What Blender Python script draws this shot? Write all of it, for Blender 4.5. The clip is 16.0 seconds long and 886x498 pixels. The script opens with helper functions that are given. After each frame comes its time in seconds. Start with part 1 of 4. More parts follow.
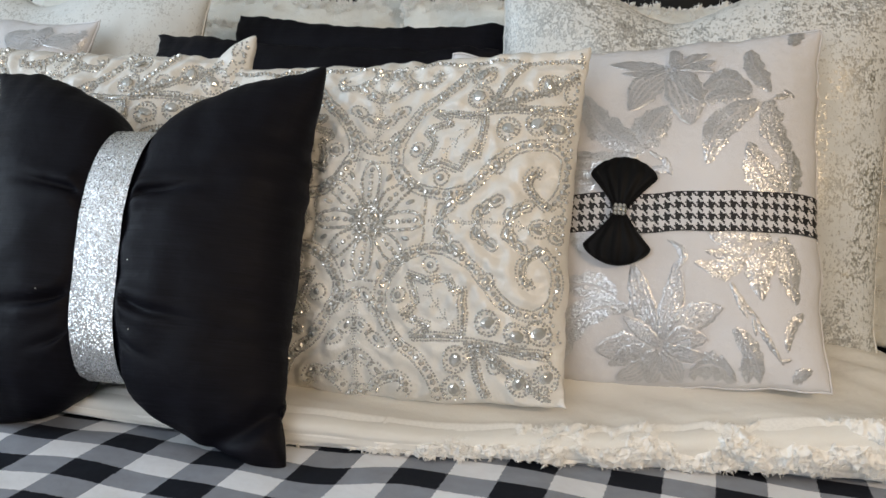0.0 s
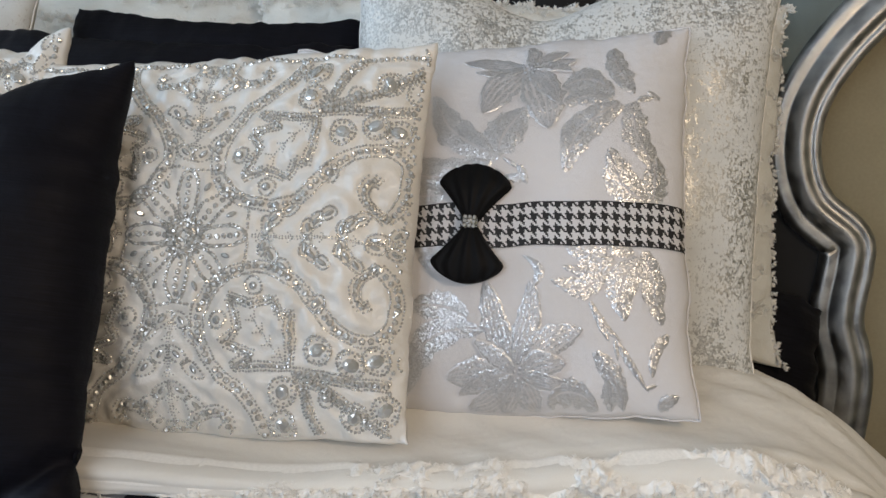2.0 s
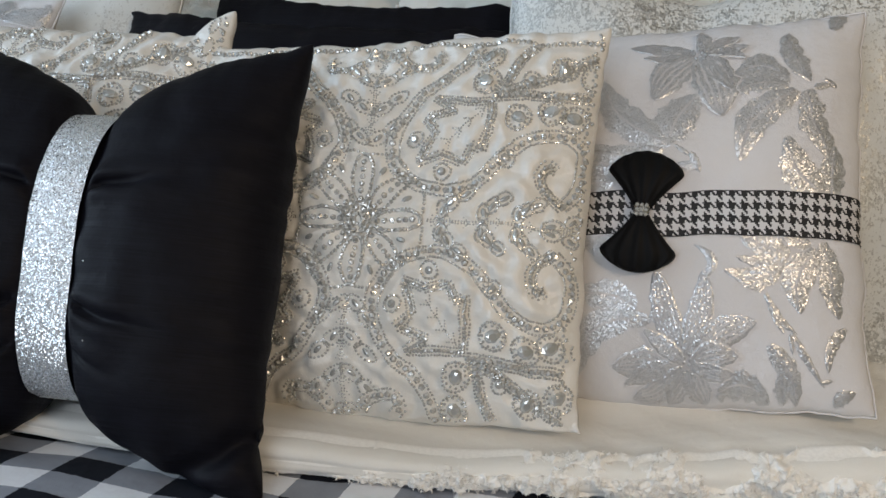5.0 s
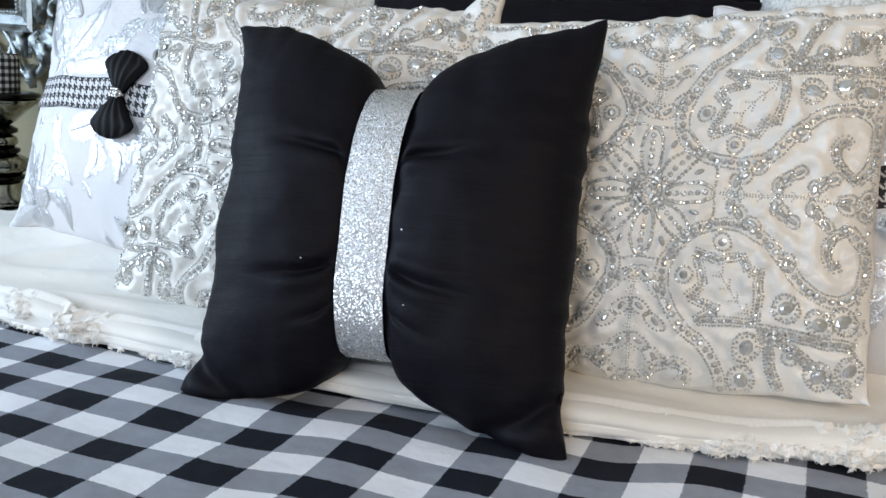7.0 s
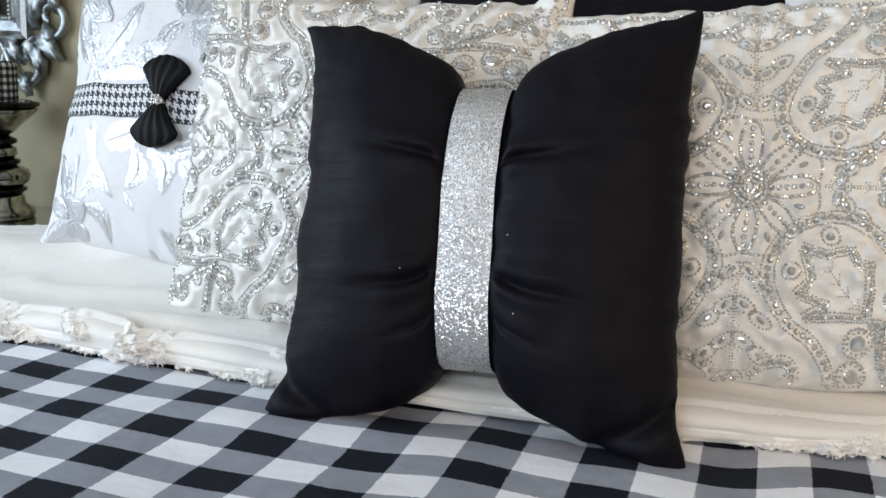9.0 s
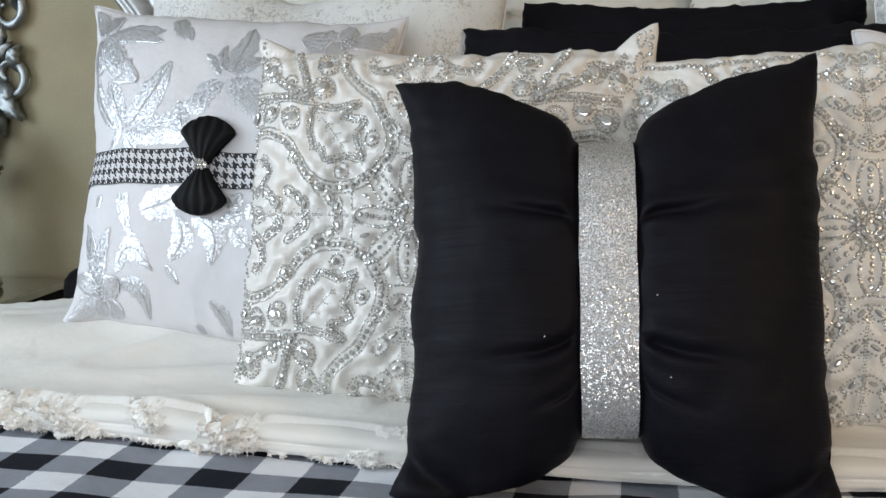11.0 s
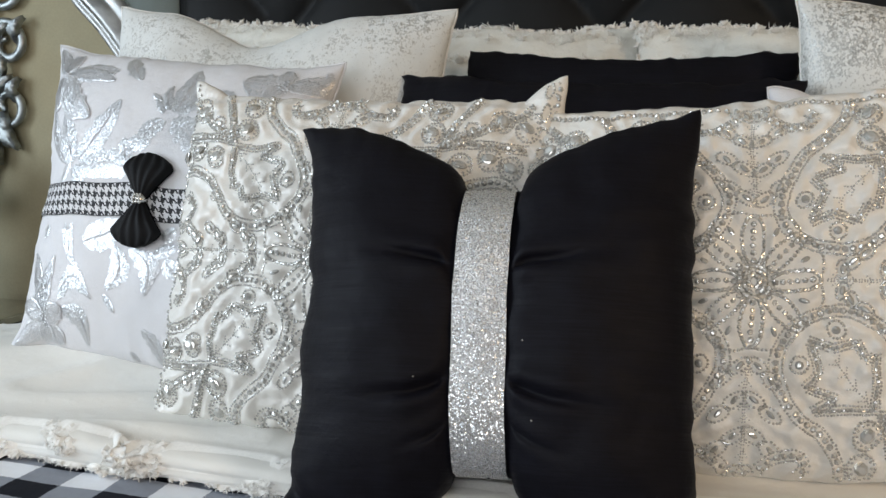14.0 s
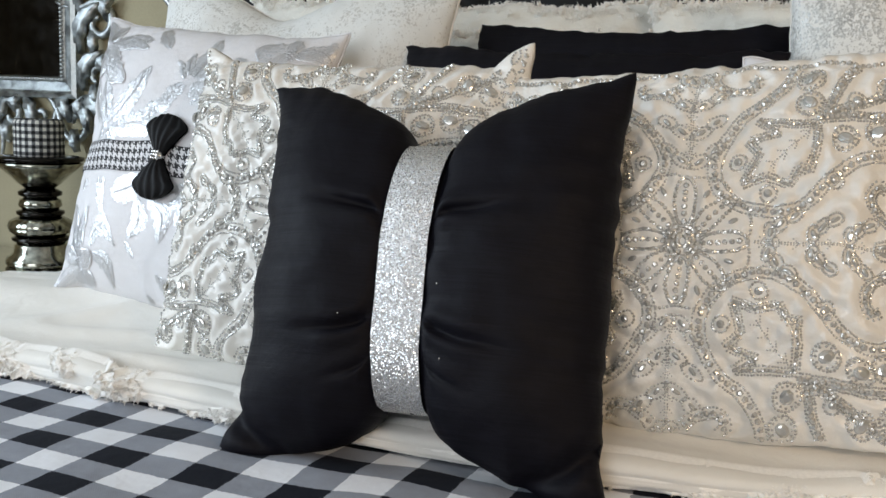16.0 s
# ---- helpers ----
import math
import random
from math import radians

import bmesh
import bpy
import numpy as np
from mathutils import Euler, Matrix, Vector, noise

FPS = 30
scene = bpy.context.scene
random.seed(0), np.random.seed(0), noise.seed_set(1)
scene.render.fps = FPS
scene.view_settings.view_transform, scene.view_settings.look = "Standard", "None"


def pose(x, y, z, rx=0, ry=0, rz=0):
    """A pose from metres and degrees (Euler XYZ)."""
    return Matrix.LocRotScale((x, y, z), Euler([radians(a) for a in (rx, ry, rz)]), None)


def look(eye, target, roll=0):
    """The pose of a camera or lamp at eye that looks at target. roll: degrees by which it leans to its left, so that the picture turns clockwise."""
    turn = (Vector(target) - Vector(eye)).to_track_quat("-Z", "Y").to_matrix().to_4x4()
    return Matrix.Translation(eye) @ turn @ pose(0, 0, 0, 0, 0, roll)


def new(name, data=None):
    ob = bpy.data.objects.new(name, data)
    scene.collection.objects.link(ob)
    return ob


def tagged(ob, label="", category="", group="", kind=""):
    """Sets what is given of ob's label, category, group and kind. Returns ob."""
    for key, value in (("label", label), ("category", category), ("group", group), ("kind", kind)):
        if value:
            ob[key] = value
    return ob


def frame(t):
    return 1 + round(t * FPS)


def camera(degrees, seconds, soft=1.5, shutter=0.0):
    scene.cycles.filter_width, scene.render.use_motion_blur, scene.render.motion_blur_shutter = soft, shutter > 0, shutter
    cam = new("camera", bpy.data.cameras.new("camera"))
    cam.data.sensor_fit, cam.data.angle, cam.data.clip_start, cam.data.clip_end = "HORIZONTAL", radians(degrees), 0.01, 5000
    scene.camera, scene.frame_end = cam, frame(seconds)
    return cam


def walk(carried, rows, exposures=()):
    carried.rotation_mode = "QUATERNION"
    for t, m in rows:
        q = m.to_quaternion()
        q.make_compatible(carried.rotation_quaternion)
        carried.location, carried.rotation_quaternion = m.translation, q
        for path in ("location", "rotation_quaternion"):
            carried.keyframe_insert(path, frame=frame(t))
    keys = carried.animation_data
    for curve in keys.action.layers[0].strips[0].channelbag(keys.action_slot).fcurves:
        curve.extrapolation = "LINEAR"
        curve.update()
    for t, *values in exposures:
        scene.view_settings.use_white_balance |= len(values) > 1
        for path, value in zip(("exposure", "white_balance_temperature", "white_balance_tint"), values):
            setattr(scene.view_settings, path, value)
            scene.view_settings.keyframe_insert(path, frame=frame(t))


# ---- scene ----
cam = camera(50.0, 16.0, soft=1.55)
PATH = [
    (0, (0.651, -0.941, 1.026), (0.116, 0.96, 0.714), 3.2),
    (0.5, (0.673, -0.887, 1.028), (0.179, 1.025, 0.711), 3.0),
    (1, (0.691, -0.841, 1.018), (0.239, 1.085, 0.722), 3.0),
    (1.5, (0.691, -0.813, 1.013), (0.293, 1.127, 0.732), 3.3),
    (2, (0.724, -0.796, 1.022), (0.332, 1.144, 0.738), 3.5),
    (2.5, (0.723, -0.789, 1.031), (0.334, 1.149, 0.723), 3.6),
    (3, (0.728, -0.782, 1.021), (0.314, 1.153, 0.727), 3.2),
    (3.2, (0.715, -0.78, 1.026), (0.302, 1.152, 0.717), 3.2),
    (5.3, (0.578, -0.828, 1.012), (0.03, 1.068, 0.685), 4.3),
    (5.5, (0.558, -0.834, 1.012), (-0.016, 1.052, 0.672), 4.5),
    (6, (0.526, -0.848, 1.021), (-0.124, 1.007, 0.648), 4.5),
    (6.5, (0.476, -0.877, 1.02), (-0.21, 0.962, 0.634), 4.6),
    (7, (0.408, -0.917, 1.01), (-0.281, 0.916, 0.606), 3.7),
    (7.5, (0.377, -0.938, 1.004), (-0.232, 0.925, 0.604), 2.7),
    (8, (0.357, -0.936, 1.005), (-0.246, 0.927, 0.597), 2.7),
    (8.5, (0.331, -0.925, 1.003), (-0.316, 0.919, 0.58), 3.6),
    (9, (0.255, -0.925, 1.005), (-0.357, 0.935, 0.595), 2.2),
    (9.5, (0.158, -0.929, 1.012), (-0.317, 0.971, 0.605), -0.2),
    (10, (0.086, -0.932, 1.015), (-0.331, 0.985, 0.624), -0.4),
    (12.3, (-0.004, -0.927, 1.041), (-0.435, 1.004, 0.745), 0.4),
    (12.5, (0.004, -0.929, 1.04), (-0.434, 1.001, 0.747), 0.4),
    (13, (0.051, -0.93, 1.042), (-0.385, 1.0, 0.75), 0.2),
    (13.5, (0.112, -0.926, 1.043), (-0.349, 0.999, 0.754), 0.5),
    (14, (0.181, -0.927, 1.042), (-0.324, 0.988, 0.769), 1.3),
    (14.5, (0.264, -0.918, 1.037), (-0.31, 0.98, 0.774), 1.8),
    (15, (0.318, -0.928, 1.033), (-0.352, 0.94, 0.786), 1.8),
    (15.5, (0.363, -0.931, 1.016), (-0.384, 0.904, 0.745), 2.7),
    (16, (0.413, -0.924, 1.011), (-0.36, 0.897, 0.715), 2.3),
]
walk(cam, [(t, look(eye, target, roll)) for t, eye, target, roll in PATH],
     [(0.0, 0.01, 6280, 10), (0.5, -0.14, 6160, 10), (1.5, -0.1, 5940, 10), (3.2, -0.07, 5840, 10), (5.3, -0.22, 5980, 9), (6.0, -0.02, 5900, 9), (7.0, 0.19, 5880, 10), (8.5, 0.17, 6150, 11), (10.2, 0.03, 6400, 12), (12.3, -0.28, 6500, 10), (14.5, -0.07, 6550, 11), (16.0, 0.0, 6500, 11)])

# ---- world and light ----
world = bpy.data.worlds.new("sky")
world.use_nodes = True
scene.world = world
wn = world.node_tree
sky = wn.nodes.new("ShaderNodeTexSky")
sky.sky_type, sky.sun_disc = "NISHITA", False
sky.sun_elevation, sky.sun_rotation = radians(38), radians(250)
wn.links.new(sky.outputs[0], wn.nodes["Background"].inputs[0])
wn.nodes["Background"].inputs[1].default_value = 0.1


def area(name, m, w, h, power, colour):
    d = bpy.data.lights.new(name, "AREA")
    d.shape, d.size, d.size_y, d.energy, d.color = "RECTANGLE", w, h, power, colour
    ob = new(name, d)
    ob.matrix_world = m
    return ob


area("window_light", look((-2.66, -1.1, 1.45), (0, -0.9, 1.1)), 1.9, 1.35, 64, (0.72, 0.865, 1.0))
# added fill from behind the camera; its window is assumed
area("added_front_fill", look((-0.3, -3.93, 1.45), (-0.3, 0, 1.2)), 2.2, 1.5, 50, (0.95, 0.97, 1.0))
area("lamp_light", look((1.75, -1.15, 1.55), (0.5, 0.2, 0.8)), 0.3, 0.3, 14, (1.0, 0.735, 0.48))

# ---- materials ----


class Nodes:
    """A material under construction: its nodes, its links and its principled shader."""

    def __init__(self, name, rough, metal):
        self.m = bpy.data.materials.new(name)
        self.m.use_nodes = True
        self.n, self.l = self.m.node_tree.nodes, self.m.node_tree.links
        self.b = self.n["Principled BSDF"]
        self.b.inputs["Roughness"].default_value, self.b.inputs["Metallic"].default_value = rough, metal
        self.tc = self.n.new("ShaderNodeTexCoord")

    def link(self, a, b):
        self.l.new(a, b)

    def coord(self, scale=(1, 1, 1), kind="Object"):
        mp = self.n.new("ShaderNodeMapping")
        mp.inputs["Scale"].default_value = scale
        self.link(self.tc.outputs[kind], mp.inputs["Vector"])
        return mp.outputs[0]

    def noise(self, scale, detail=3, vec=None):
        q = self.n.new("ShaderNodeTexNoise")
        q.inputs["Scale"].default_value, q.inputs["Detail"].default_value = scale, detail
        self.link(vec or self.tc.outputs["Object"], q.inputs["Vector"])
        return q.outputs[0]

    def math(self, op, a, b=0.0):
        q = self.n.new("ShaderNodeMath")
        q.operation = op
        for k, v in enumerate((a, b)):
            if isinstance(v, (int, float)):
                q.inputs[k].default_value = v
            else:
                self.link(v, q.inputs[k])
        return q.outputs[0]

    def remap(self, v, a, b, c, d):
        q = self.n.new("ShaderNodeMapRange")
        self.link(v, q.inputs[0])
        for k, x in enumerate((a, b, c, d)):
            q.inputs[k + 1].default_value = x
        return q.outputs[0]

    def mix(self, f, a, b):
        q = self.n.new("ShaderNodeMix")
        q.data_type = "RGBA"
        if isinstance(f, float):
            q.inputs[0].default_value = f
        else:
            self.link(f, q.inputs[0])
        for k, v in ((6, a), (7, b)):
            if isinstance(v, tuple):
                q.inputs[k].default_value = (*v, 1)
            else:
                self.link(v, q.inputs[k])
        return q.outputs[2]

    def bump(self, heights):
        last = None
        for h, strength, dist in heights:
            q = self.n.new("ShaderNodeBump")
            q.inputs["Strength"].default_value, q.inputs["Distance"].default_value = strength, dist
            self.link(h, q.inputs["Height"])
            if last:
                self.link(last, q.inputs["Normal"])
            last = q.outputs[0]
        self.link(last, self.b.inputs["Normal"])

    def colour(self, c):
        if isinstance(c, tuple):
            self.b.inputs["Base Color"].default_value = (*c, 1)
        else:
            self.link(c, self.b.inputs["Base Color"])


def cloth(name, c, rough=0.8, vary=0.08, weave=1500.0, slub=None, sheen=0.0, crease=0.35, spec=0.5):
    k = Nodes(name, rough, 0.0)
    big = k.noise(9, 4)
    col = k.mix(k.remap(big, 0.3, 0.7, 0.0, 1.0), tuple(x * (1 - vary) for x in c), tuple(min(1, x * (1 + vary)) for x in c))
    fine = k.noise(weave, 2, k.coord(slub) if slub else None)
    col = k.mix(k.remap(fine, 0.35, 0.65, 0.0, 0.25), col, tuple(x * 0.75 for x in c))
    k.colour(col)
    k.bump([(k.noise(26, 5), crease, 0.008), (fine, 0.25, 0.0006)])
    k.b.inputs["Sheen Weight"].default_value = sheen
    k.b.inputs["Specular IOR Level"].default_value = spec
    return k.m


def silk(name, c, rough, spec):
    """Dull silk with thicker threads that run across it here and there."""
    k = Nodes(name, rough, 0.0)
    slub = k.noise(26, 3, k.coord((1, 1, 26)))
    line = k.noise(9, 2, k.coord((1, 1, 95)))
    thread = k.noise(900, 2, k.coord((0.25, 1, 1)))
    k.colour(k.mix(k.remap(slub, 0.4, 0.7, 0.0, 1.0), tuple(x * 0.7 for x in c), tuple(x * 1.35 for x in c)))
    k.link(k.remap(line, 0.3, 0.7, rough - 0.06, rough + 0.08), k.b.inputs["Roughness"])
    k.bump([(k.noise(24, 5), 0.35, 0.008), (slub, 0.16, 0.0008), (line, 0.08, 0.0005), (thread, 0.25, 0.0005)])
    k.b.inputs["Specular IOR Level"].default_value = spec
    return k.m


def sparkle(name, c, cell, rough=0.2, spread=0.9, metal=0.9, dark=0.5):
    """Flakes that each face their own way."""
    k = Nodes(name, rough, metal)
    v = k.n.new("ShaderNodeTexVoronoi")
    v.inputs["Scale"].default_value = cell
    k.link(k.tc.outputs["Object"], v.inputs["Vector"])
    sub = k.n.new("ShaderNodeVectorMath")
    sub.operation = "SUBTRACT"
    sub.inputs[1].default_value = (0.5, 0.5, 0.5)
    k.link(v.outputs["Color"], sub.inputs[0])
    sc = k.n.new("ShaderNodeVectorMath")
    sc.operation = "SCALE"
    sc.inputs["Scale"].default_value = spread
    k.link(sub.outputs[0], sc.inputs[0])
    g = k.n.new("ShaderNodeNewGeometry")
    ad = k.n.new("ShaderNodeVectorMath")
    ad.operation = "ADD"
    k.link(g.outputs["Normal"], ad.inputs[0])
    k.link(sc.outputs[0], ad.inputs[1])
    nm = k.n.new("ShaderNodeVectorMath")
    nm.operation = "NORMALIZE"
    k.link(ad.outputs[0], nm.inputs[0])
    k.link(nm.outputs[0], k.b.inputs["Normal"])
    sep = k.n.new("ShaderNodeSeparateColor")
    k.link(v.outputs["Color"], sep.inputs[0])
    k.colour(k.mix(sep.outputs[0], tuple(x * dark for x in c), c))
    return k.m


def glitter(name, c):
    """Grey glitter: dull flakes all over, bright ones among them."""
    m = sparkle(name, c, 1000, 0.5, 0.85, 0.75, 0.6)
    nt = m.node_tree
    b = [q for q in nt.nodes if q.type == "BSDF_PRINCIPLED"][0]
    v = [q for q in nt.nodes if q.type == "TEX_VORONOI"][0]
    sep = nt.nodes.new("ShaderNodeSeparateColor")
    nt.links.new(v.outputs["Color"], sep.inputs[0])
    mr = nt.nodes.new("ShaderNodeMapRange")
    for key, val in (("From Min", 0.4), ("From Max", 0.65), ("To Min", 0.42), ("To Max", 0.13)):
        mr.inputs[key].default_value = val
    nt.links.new(sep.outputs[2], mr.inputs["Value"])
    nt.links.new(mr.outputs["Result"], b.inputs["Roughness"])
    return m


def foil(name, c):
    """Crinkled foil print, worn through to the cloth in specks and fine lines."""
    m = sparkle(name, c, 820, 0.34, 0.5, 0.7, 0.82)
    nt = m.node_tree
    b = [q for q in nt.nodes if q.type == "BSDF_PRINCIPLED"][0]
    tc = nt.nodes.new("ShaderNodeTexCoord")
    n1 = nt.nodes.new("ShaderNodeTexNoise")
    n1.inputs["Scale"].default_value = 330
    n1.inputs["Detail"].default_value = 4
    nt.links.new(tc.outputs["Object"], n1.inputs["Vector"])
    mr = nt.nodes.new("ShaderNodeMapRange")
    for key, val in (("From Min", 0.36), ("From Max", 0.46), ("To Min", 0.1), ("To Max", 0.72)):
        mr.inputs[key].default_value = val
    nt.links.new(n1.outputs["Fac"], mr.inputs["Value"])
    nt.links.new(mr.outputs["Result"], b.inputs["Metallic"])
    return m


def metal(name, c, rough, vary=0.3, bump=0.15, grain=None, scale=30.0):
    k = Nodes(name, rough, 1.0)
    big = k.noise(scale, 5, k.coord(grain) if grain else None)
    k.colour(k.mix(k.remap(big, 0.35, 0.65, 0.0, 1.0), tuple(x * (1 - vary) for x in c), c))
    k.link(k.remap(big, 0.3, 0.7, rough * 0.7, rough * 1.4), k.b.inputs["Roughness"])
    k.bump([(k.noise(220, 3), bump, 0.001)])
    return k.m


def checks(name, size, black, grey, white, twill):
    """Woven check: two sets of stripes that cross."""
    k = Nodes(name, 0.9, 0.0)
    sx, sy = size
    sep = k.n.new("ShaderNodeSeparateXYZ")
    k.link(k.tc.outputs["UV"], sep.inputs[0])
    wob = k.math("MULTIPLY", k.math("SUBTRACT", k.noise(350, 2), 0.5), 0.05)
    stripes = []
    for out, s, o in ((sep.outputs[0], sx, CHECK_X), (sep.outputs[1], sy, CHECK_Y)):
        q = k.math("ADD", k.math("DIVIDE", k.math("SUBTRACT", out, o), 2 * s), wob)
        stripes.append(k.math("LESS_THAN", k.math("FRACT", q), 0.5))
    line = k.math("FRACT", k.math("MULTIPLY", k.math("ADD", sep.outputs[0], sep.outputs[1]), twill))
    tw = k.math("LESS_THAN", line, 0.5)
    total = k.math("ADD", stripes[0], stripes[1])
    one = k.math("MULTIPLY", k.math("GREATER_THAN", total, 0.5), 1.0)
    two = k.math("GREATER_THAN", total, 1.5)
    shade = k.remap(k.noise(55, 5), 0.3, 0.7, 0.0, 0.3)
    gv = k.mix(k.math("ADD", k.math("MULTIPLY", tw, 0.3), shade), grey, tuple(x * 0.62 for x in grey))
    col = k.mix(one, k.mix(k.remap(k.noise(14, 4), 0.3, 0.7, 0.0, 1.0), tuple(x * 0.9 for x in white), white), gv)
    col = k.mix(two, col, black)
    k.colour(col)
    k.bump([(k.noise(16, 5), 0.5, 0.007), (k.noise(48, 4), 0.35, 0.003), (k.noise(1400, 2), 0.3, 0.0006)])
    k.b.inputs["Specular IOR Level"].default_value = 0.2
    return k.m


def houndstooth(name, period, black, white):
    k = Nodes(name, 0.7, 0.0)
    sep = k.n.new("ShaderNodeSeparateXYZ")
    k.link(k.tc.outputs["UV"], sep.inputs[0])
    X = k.math("FLOOR", k.math("MULTIPLY", sep.outputs[0], 8 / period))
    Y = k.math("FLOOR", k.math("MULTIPLY", sep.outputs[1], 8 / period))

    def lower(v, m, t):
        return k.math("LESS_THAN", k.math("FLOORED_MODULO", v, m), t)

    warp, weft = lower(X, 8.0, 3.5), lower(Y, 8.0, 3.5)
    over = lower(k.math("ADD", X, Y), 4.0, 1.5)
    pick = k.math("ADD", k.math("MULTIPLY", warp, over), k.math("MULTIPLY", weft, k.math("SUBTRACT", 1.0, over)))
    edge = k.math("GREATER_THAN", k.math("ABSOLUTE", k.math("SUBTRACT", sep.outputs[1], 0.025)), 0.0238)
    pick = k.math("MAXIMUM", pick, edge)
    k.colour(k.mix(pick, white, black))
    k.bump([(k.noise(900, 2), 0.2, 0.0004)])
    return k.m


def flecked(name, level, dull=(0.36, 0.355, 0.335)):
    """White cloth printed with grey flecks and silver glitter."""
    k = Nodes(name, 0.75, 0.0)
    f1 = k.math("ADD", k.math("MULTIPLY", k.noise(330, 3, k.coord((1, 1, 0.75))), 0.62), k.math("MULTIPLY", k.noise(120, 3), 0.38))
    zone = k.noise(14, 4)
    fleck = k.math("GREATER_THAN", k.math("ADD", f1, k.math("MULTIPLY", zone, 0.42)), level)
    v = k.n.new("ShaderNodeTexVoronoi")
    v.inputs["Scale"].default_value = 520
    k.link(k.tc.outputs["Object"], v.inputs["Vector"])
    sep = k.n.new("ShaderNodeSeparateColor")
    k.link(v.outputs["Color"], sep.inputs[0])
    col = k.mix(fleck, k.mix(k.remap(zone, 0.3, 0.7, 0.0, 1.0), (0.62, 0.625, 0.6), (0.74, 0.745, 0.72)), k.mix(sep.outputs[1], dull, (0.64, 0.64, 0.61)))
    k.colour(col)
    shine = k.math("MULTIPLY", fleck, k.math("GREATER_THAN", sep.outputs[0], 0.45))
    k.link(shine, k.b.inputs["Metallic"])
    k.link(k.remap(shine, 0.0, 1.0, 0.8, 0.45), k.b.inputs["Roughness"])
    k.bump([(k.noise(18, 4), 0.3, 0.006), (sep.outputs[2], 0.25, 0.0012)])
    return k.m


CHECK_X, CHECK_Y = -0.228, -0.141
M_BLACK = silk("black_silk", (0.0042, 0.0040, 0.0070), 0.6, 0.125)
M_IVORY = cloth("ivory_satin", (0.77, 0.745, 0.695), 0.36, 0.04, 1500, None, 0.1, 0.7)
M_DAMASK = cloth("white_damask", (0.68, 0.67, 0.68), 0.6, 0.05, 1600)
M_COMF = cloth("white_cotton", (0.81, 0.79, 0.735), 0.9, 0.025, 1600, None, 0.1, 0.35)
M_FRINGE = cloth("white_threads", (0.93, 0.91, 0.86), 0.95, 0.02, 300, None, 0.3, 0.1, 0.1)
M_FUR = cloth("white_ruffle", (0.74, 0.73, 0.67), 0.95, 0.1, 700, None, 0.2, 0.9)
M_SPARK = flecked("flecked_cloth", 0.725, (0.4, 0.4, 0.385))
# same cloth; fewer, paler flecks stand in for the stronger light on it
M_SPARK_LIT = flecked("flecked_cloth_lit", 0.775, (0.5, 0.49, 0.46))
M_GLITTER = glitter("silver_glitter", (0.82, 0.83, 0.84))
M_FOIL = foil("silver_foil", (0.66, 0.665, 0.68))
M_BEAD = sparkle("silver_beads", (0.74, 0.735, 0.70), 420, 0.26, 0.45, 0.52, 0.68)
M_GEM = metal("cut_crystal", (0.72, 0.72, 0.69), 0.12, 0.25, 0.05)
for node in M_GEM.node_tree.nodes:
    if node.type == "BSDF_PRINCIPLED":
        node.inputs["Metallic"].default_value = 0.55
        node.inputs["Coat Weight"].default_value = 0.8
        node.inputs["Coat Roughness"].default_value = 0.04
M_CHROME = metal("polished_silver", (0.75, 0.75, 0.74), 0.15)
M_FRAME = metal("brushed_silver", (0.44, 0.44, 0.43), 0.4, 0.35, 0.2)
M_PEWTER = metal("antique_pewter", (0.52, 0.55, 0.55), 0.42, 0.5, 0.2, None, 45)
# flat grey-green that stands in for a reflection on glossy panels
M_PANEL = cloth("grey_green_reflection", (0.16, 0.19, 0.18), 0.8, 0.1, 900)
M_MERC = metal("mercury_glass", (0.56, 0.56, 0.48), 0.14, 0.55, 0.1, None, 60)
M_DARKGLASS = metal("dark_glass", (0.03, 0.028, 0.026), 0.12, 0.3, 0.02)
M_MIRROR = metal("mirror_glass", (0.7, 0.7, 0.68), 0.06, 0.1, 0.01)
M_WALL = cloth("beige_paint", (0.385, 0.335, 0.215), 0.85, 0.05, 160, None, 0.0, 0.06)
M_FLOOR = cloth("grey_carpet", (0.2, 0.19, 0.18), 0.95, 0.15, 300, None, 0.0, 0.3)
M_CEIL = cloth("white_paint", (0.75, 0.74, 0.71), 0.9, 0.03, 200, None, 0.0, 0.05)
M_HEAD = cloth("black_cloth", (0.008, 0.008, 0.009), 0.8, 0.2, 700)
M_VINYL = cloth("black_vinyl", (0.005, 0.0055, 0.006), 0.55, 0.2, 900, None, 0.0, 0.1, 0.2)
M_VELVET = cloth("black_velvet", (0.0035, 0.0035, 0.004), 0.6, 0.3, 900, None, 0.0, 0.3, 0.14)
M_CHECK = checks("buffalo_check", (0.0585, 0.0437), (0.008, 0.010, 0.017), (0.31, 0.335, 0.385), (0.84, 0.865, 0.91), 420)
M_HOUND = houndstooth("houndstooth", 0.0145, (0.008, 0.008, 0.01), (0.62, 0.61, 0.62))
M_GINGHAM = checks("gingham", (0.009, 0.009), (0.012, 0.012, 0.012), (0.16, 0.16, 0.16), (0.72, 0.70, 0.64), 900)

# ---- helpers of this scene ----


def mesh(bm, name, material, smooth=True):
    me = bpy.data.meshes.new(name)
    bm.to_mesh(me)
    bm.free()
    for p in me.polygons:
        p.use_smooth = smooth
    me.materials.append(material)
    return me


def part(name, bm, material, parent=None, label="", smooth=True):
    ob = new(name, mesh(bm, name, material, smooth))
    ob.parent = parent
    if label:
        ob["label"] = label
    return ob


def shared(name, me, m, parent, label=""):
    ob = new(name, me)
    ob.parent = parent
    ob.matrix_local = m
    if label:
        ob["label"] = label
    return ob


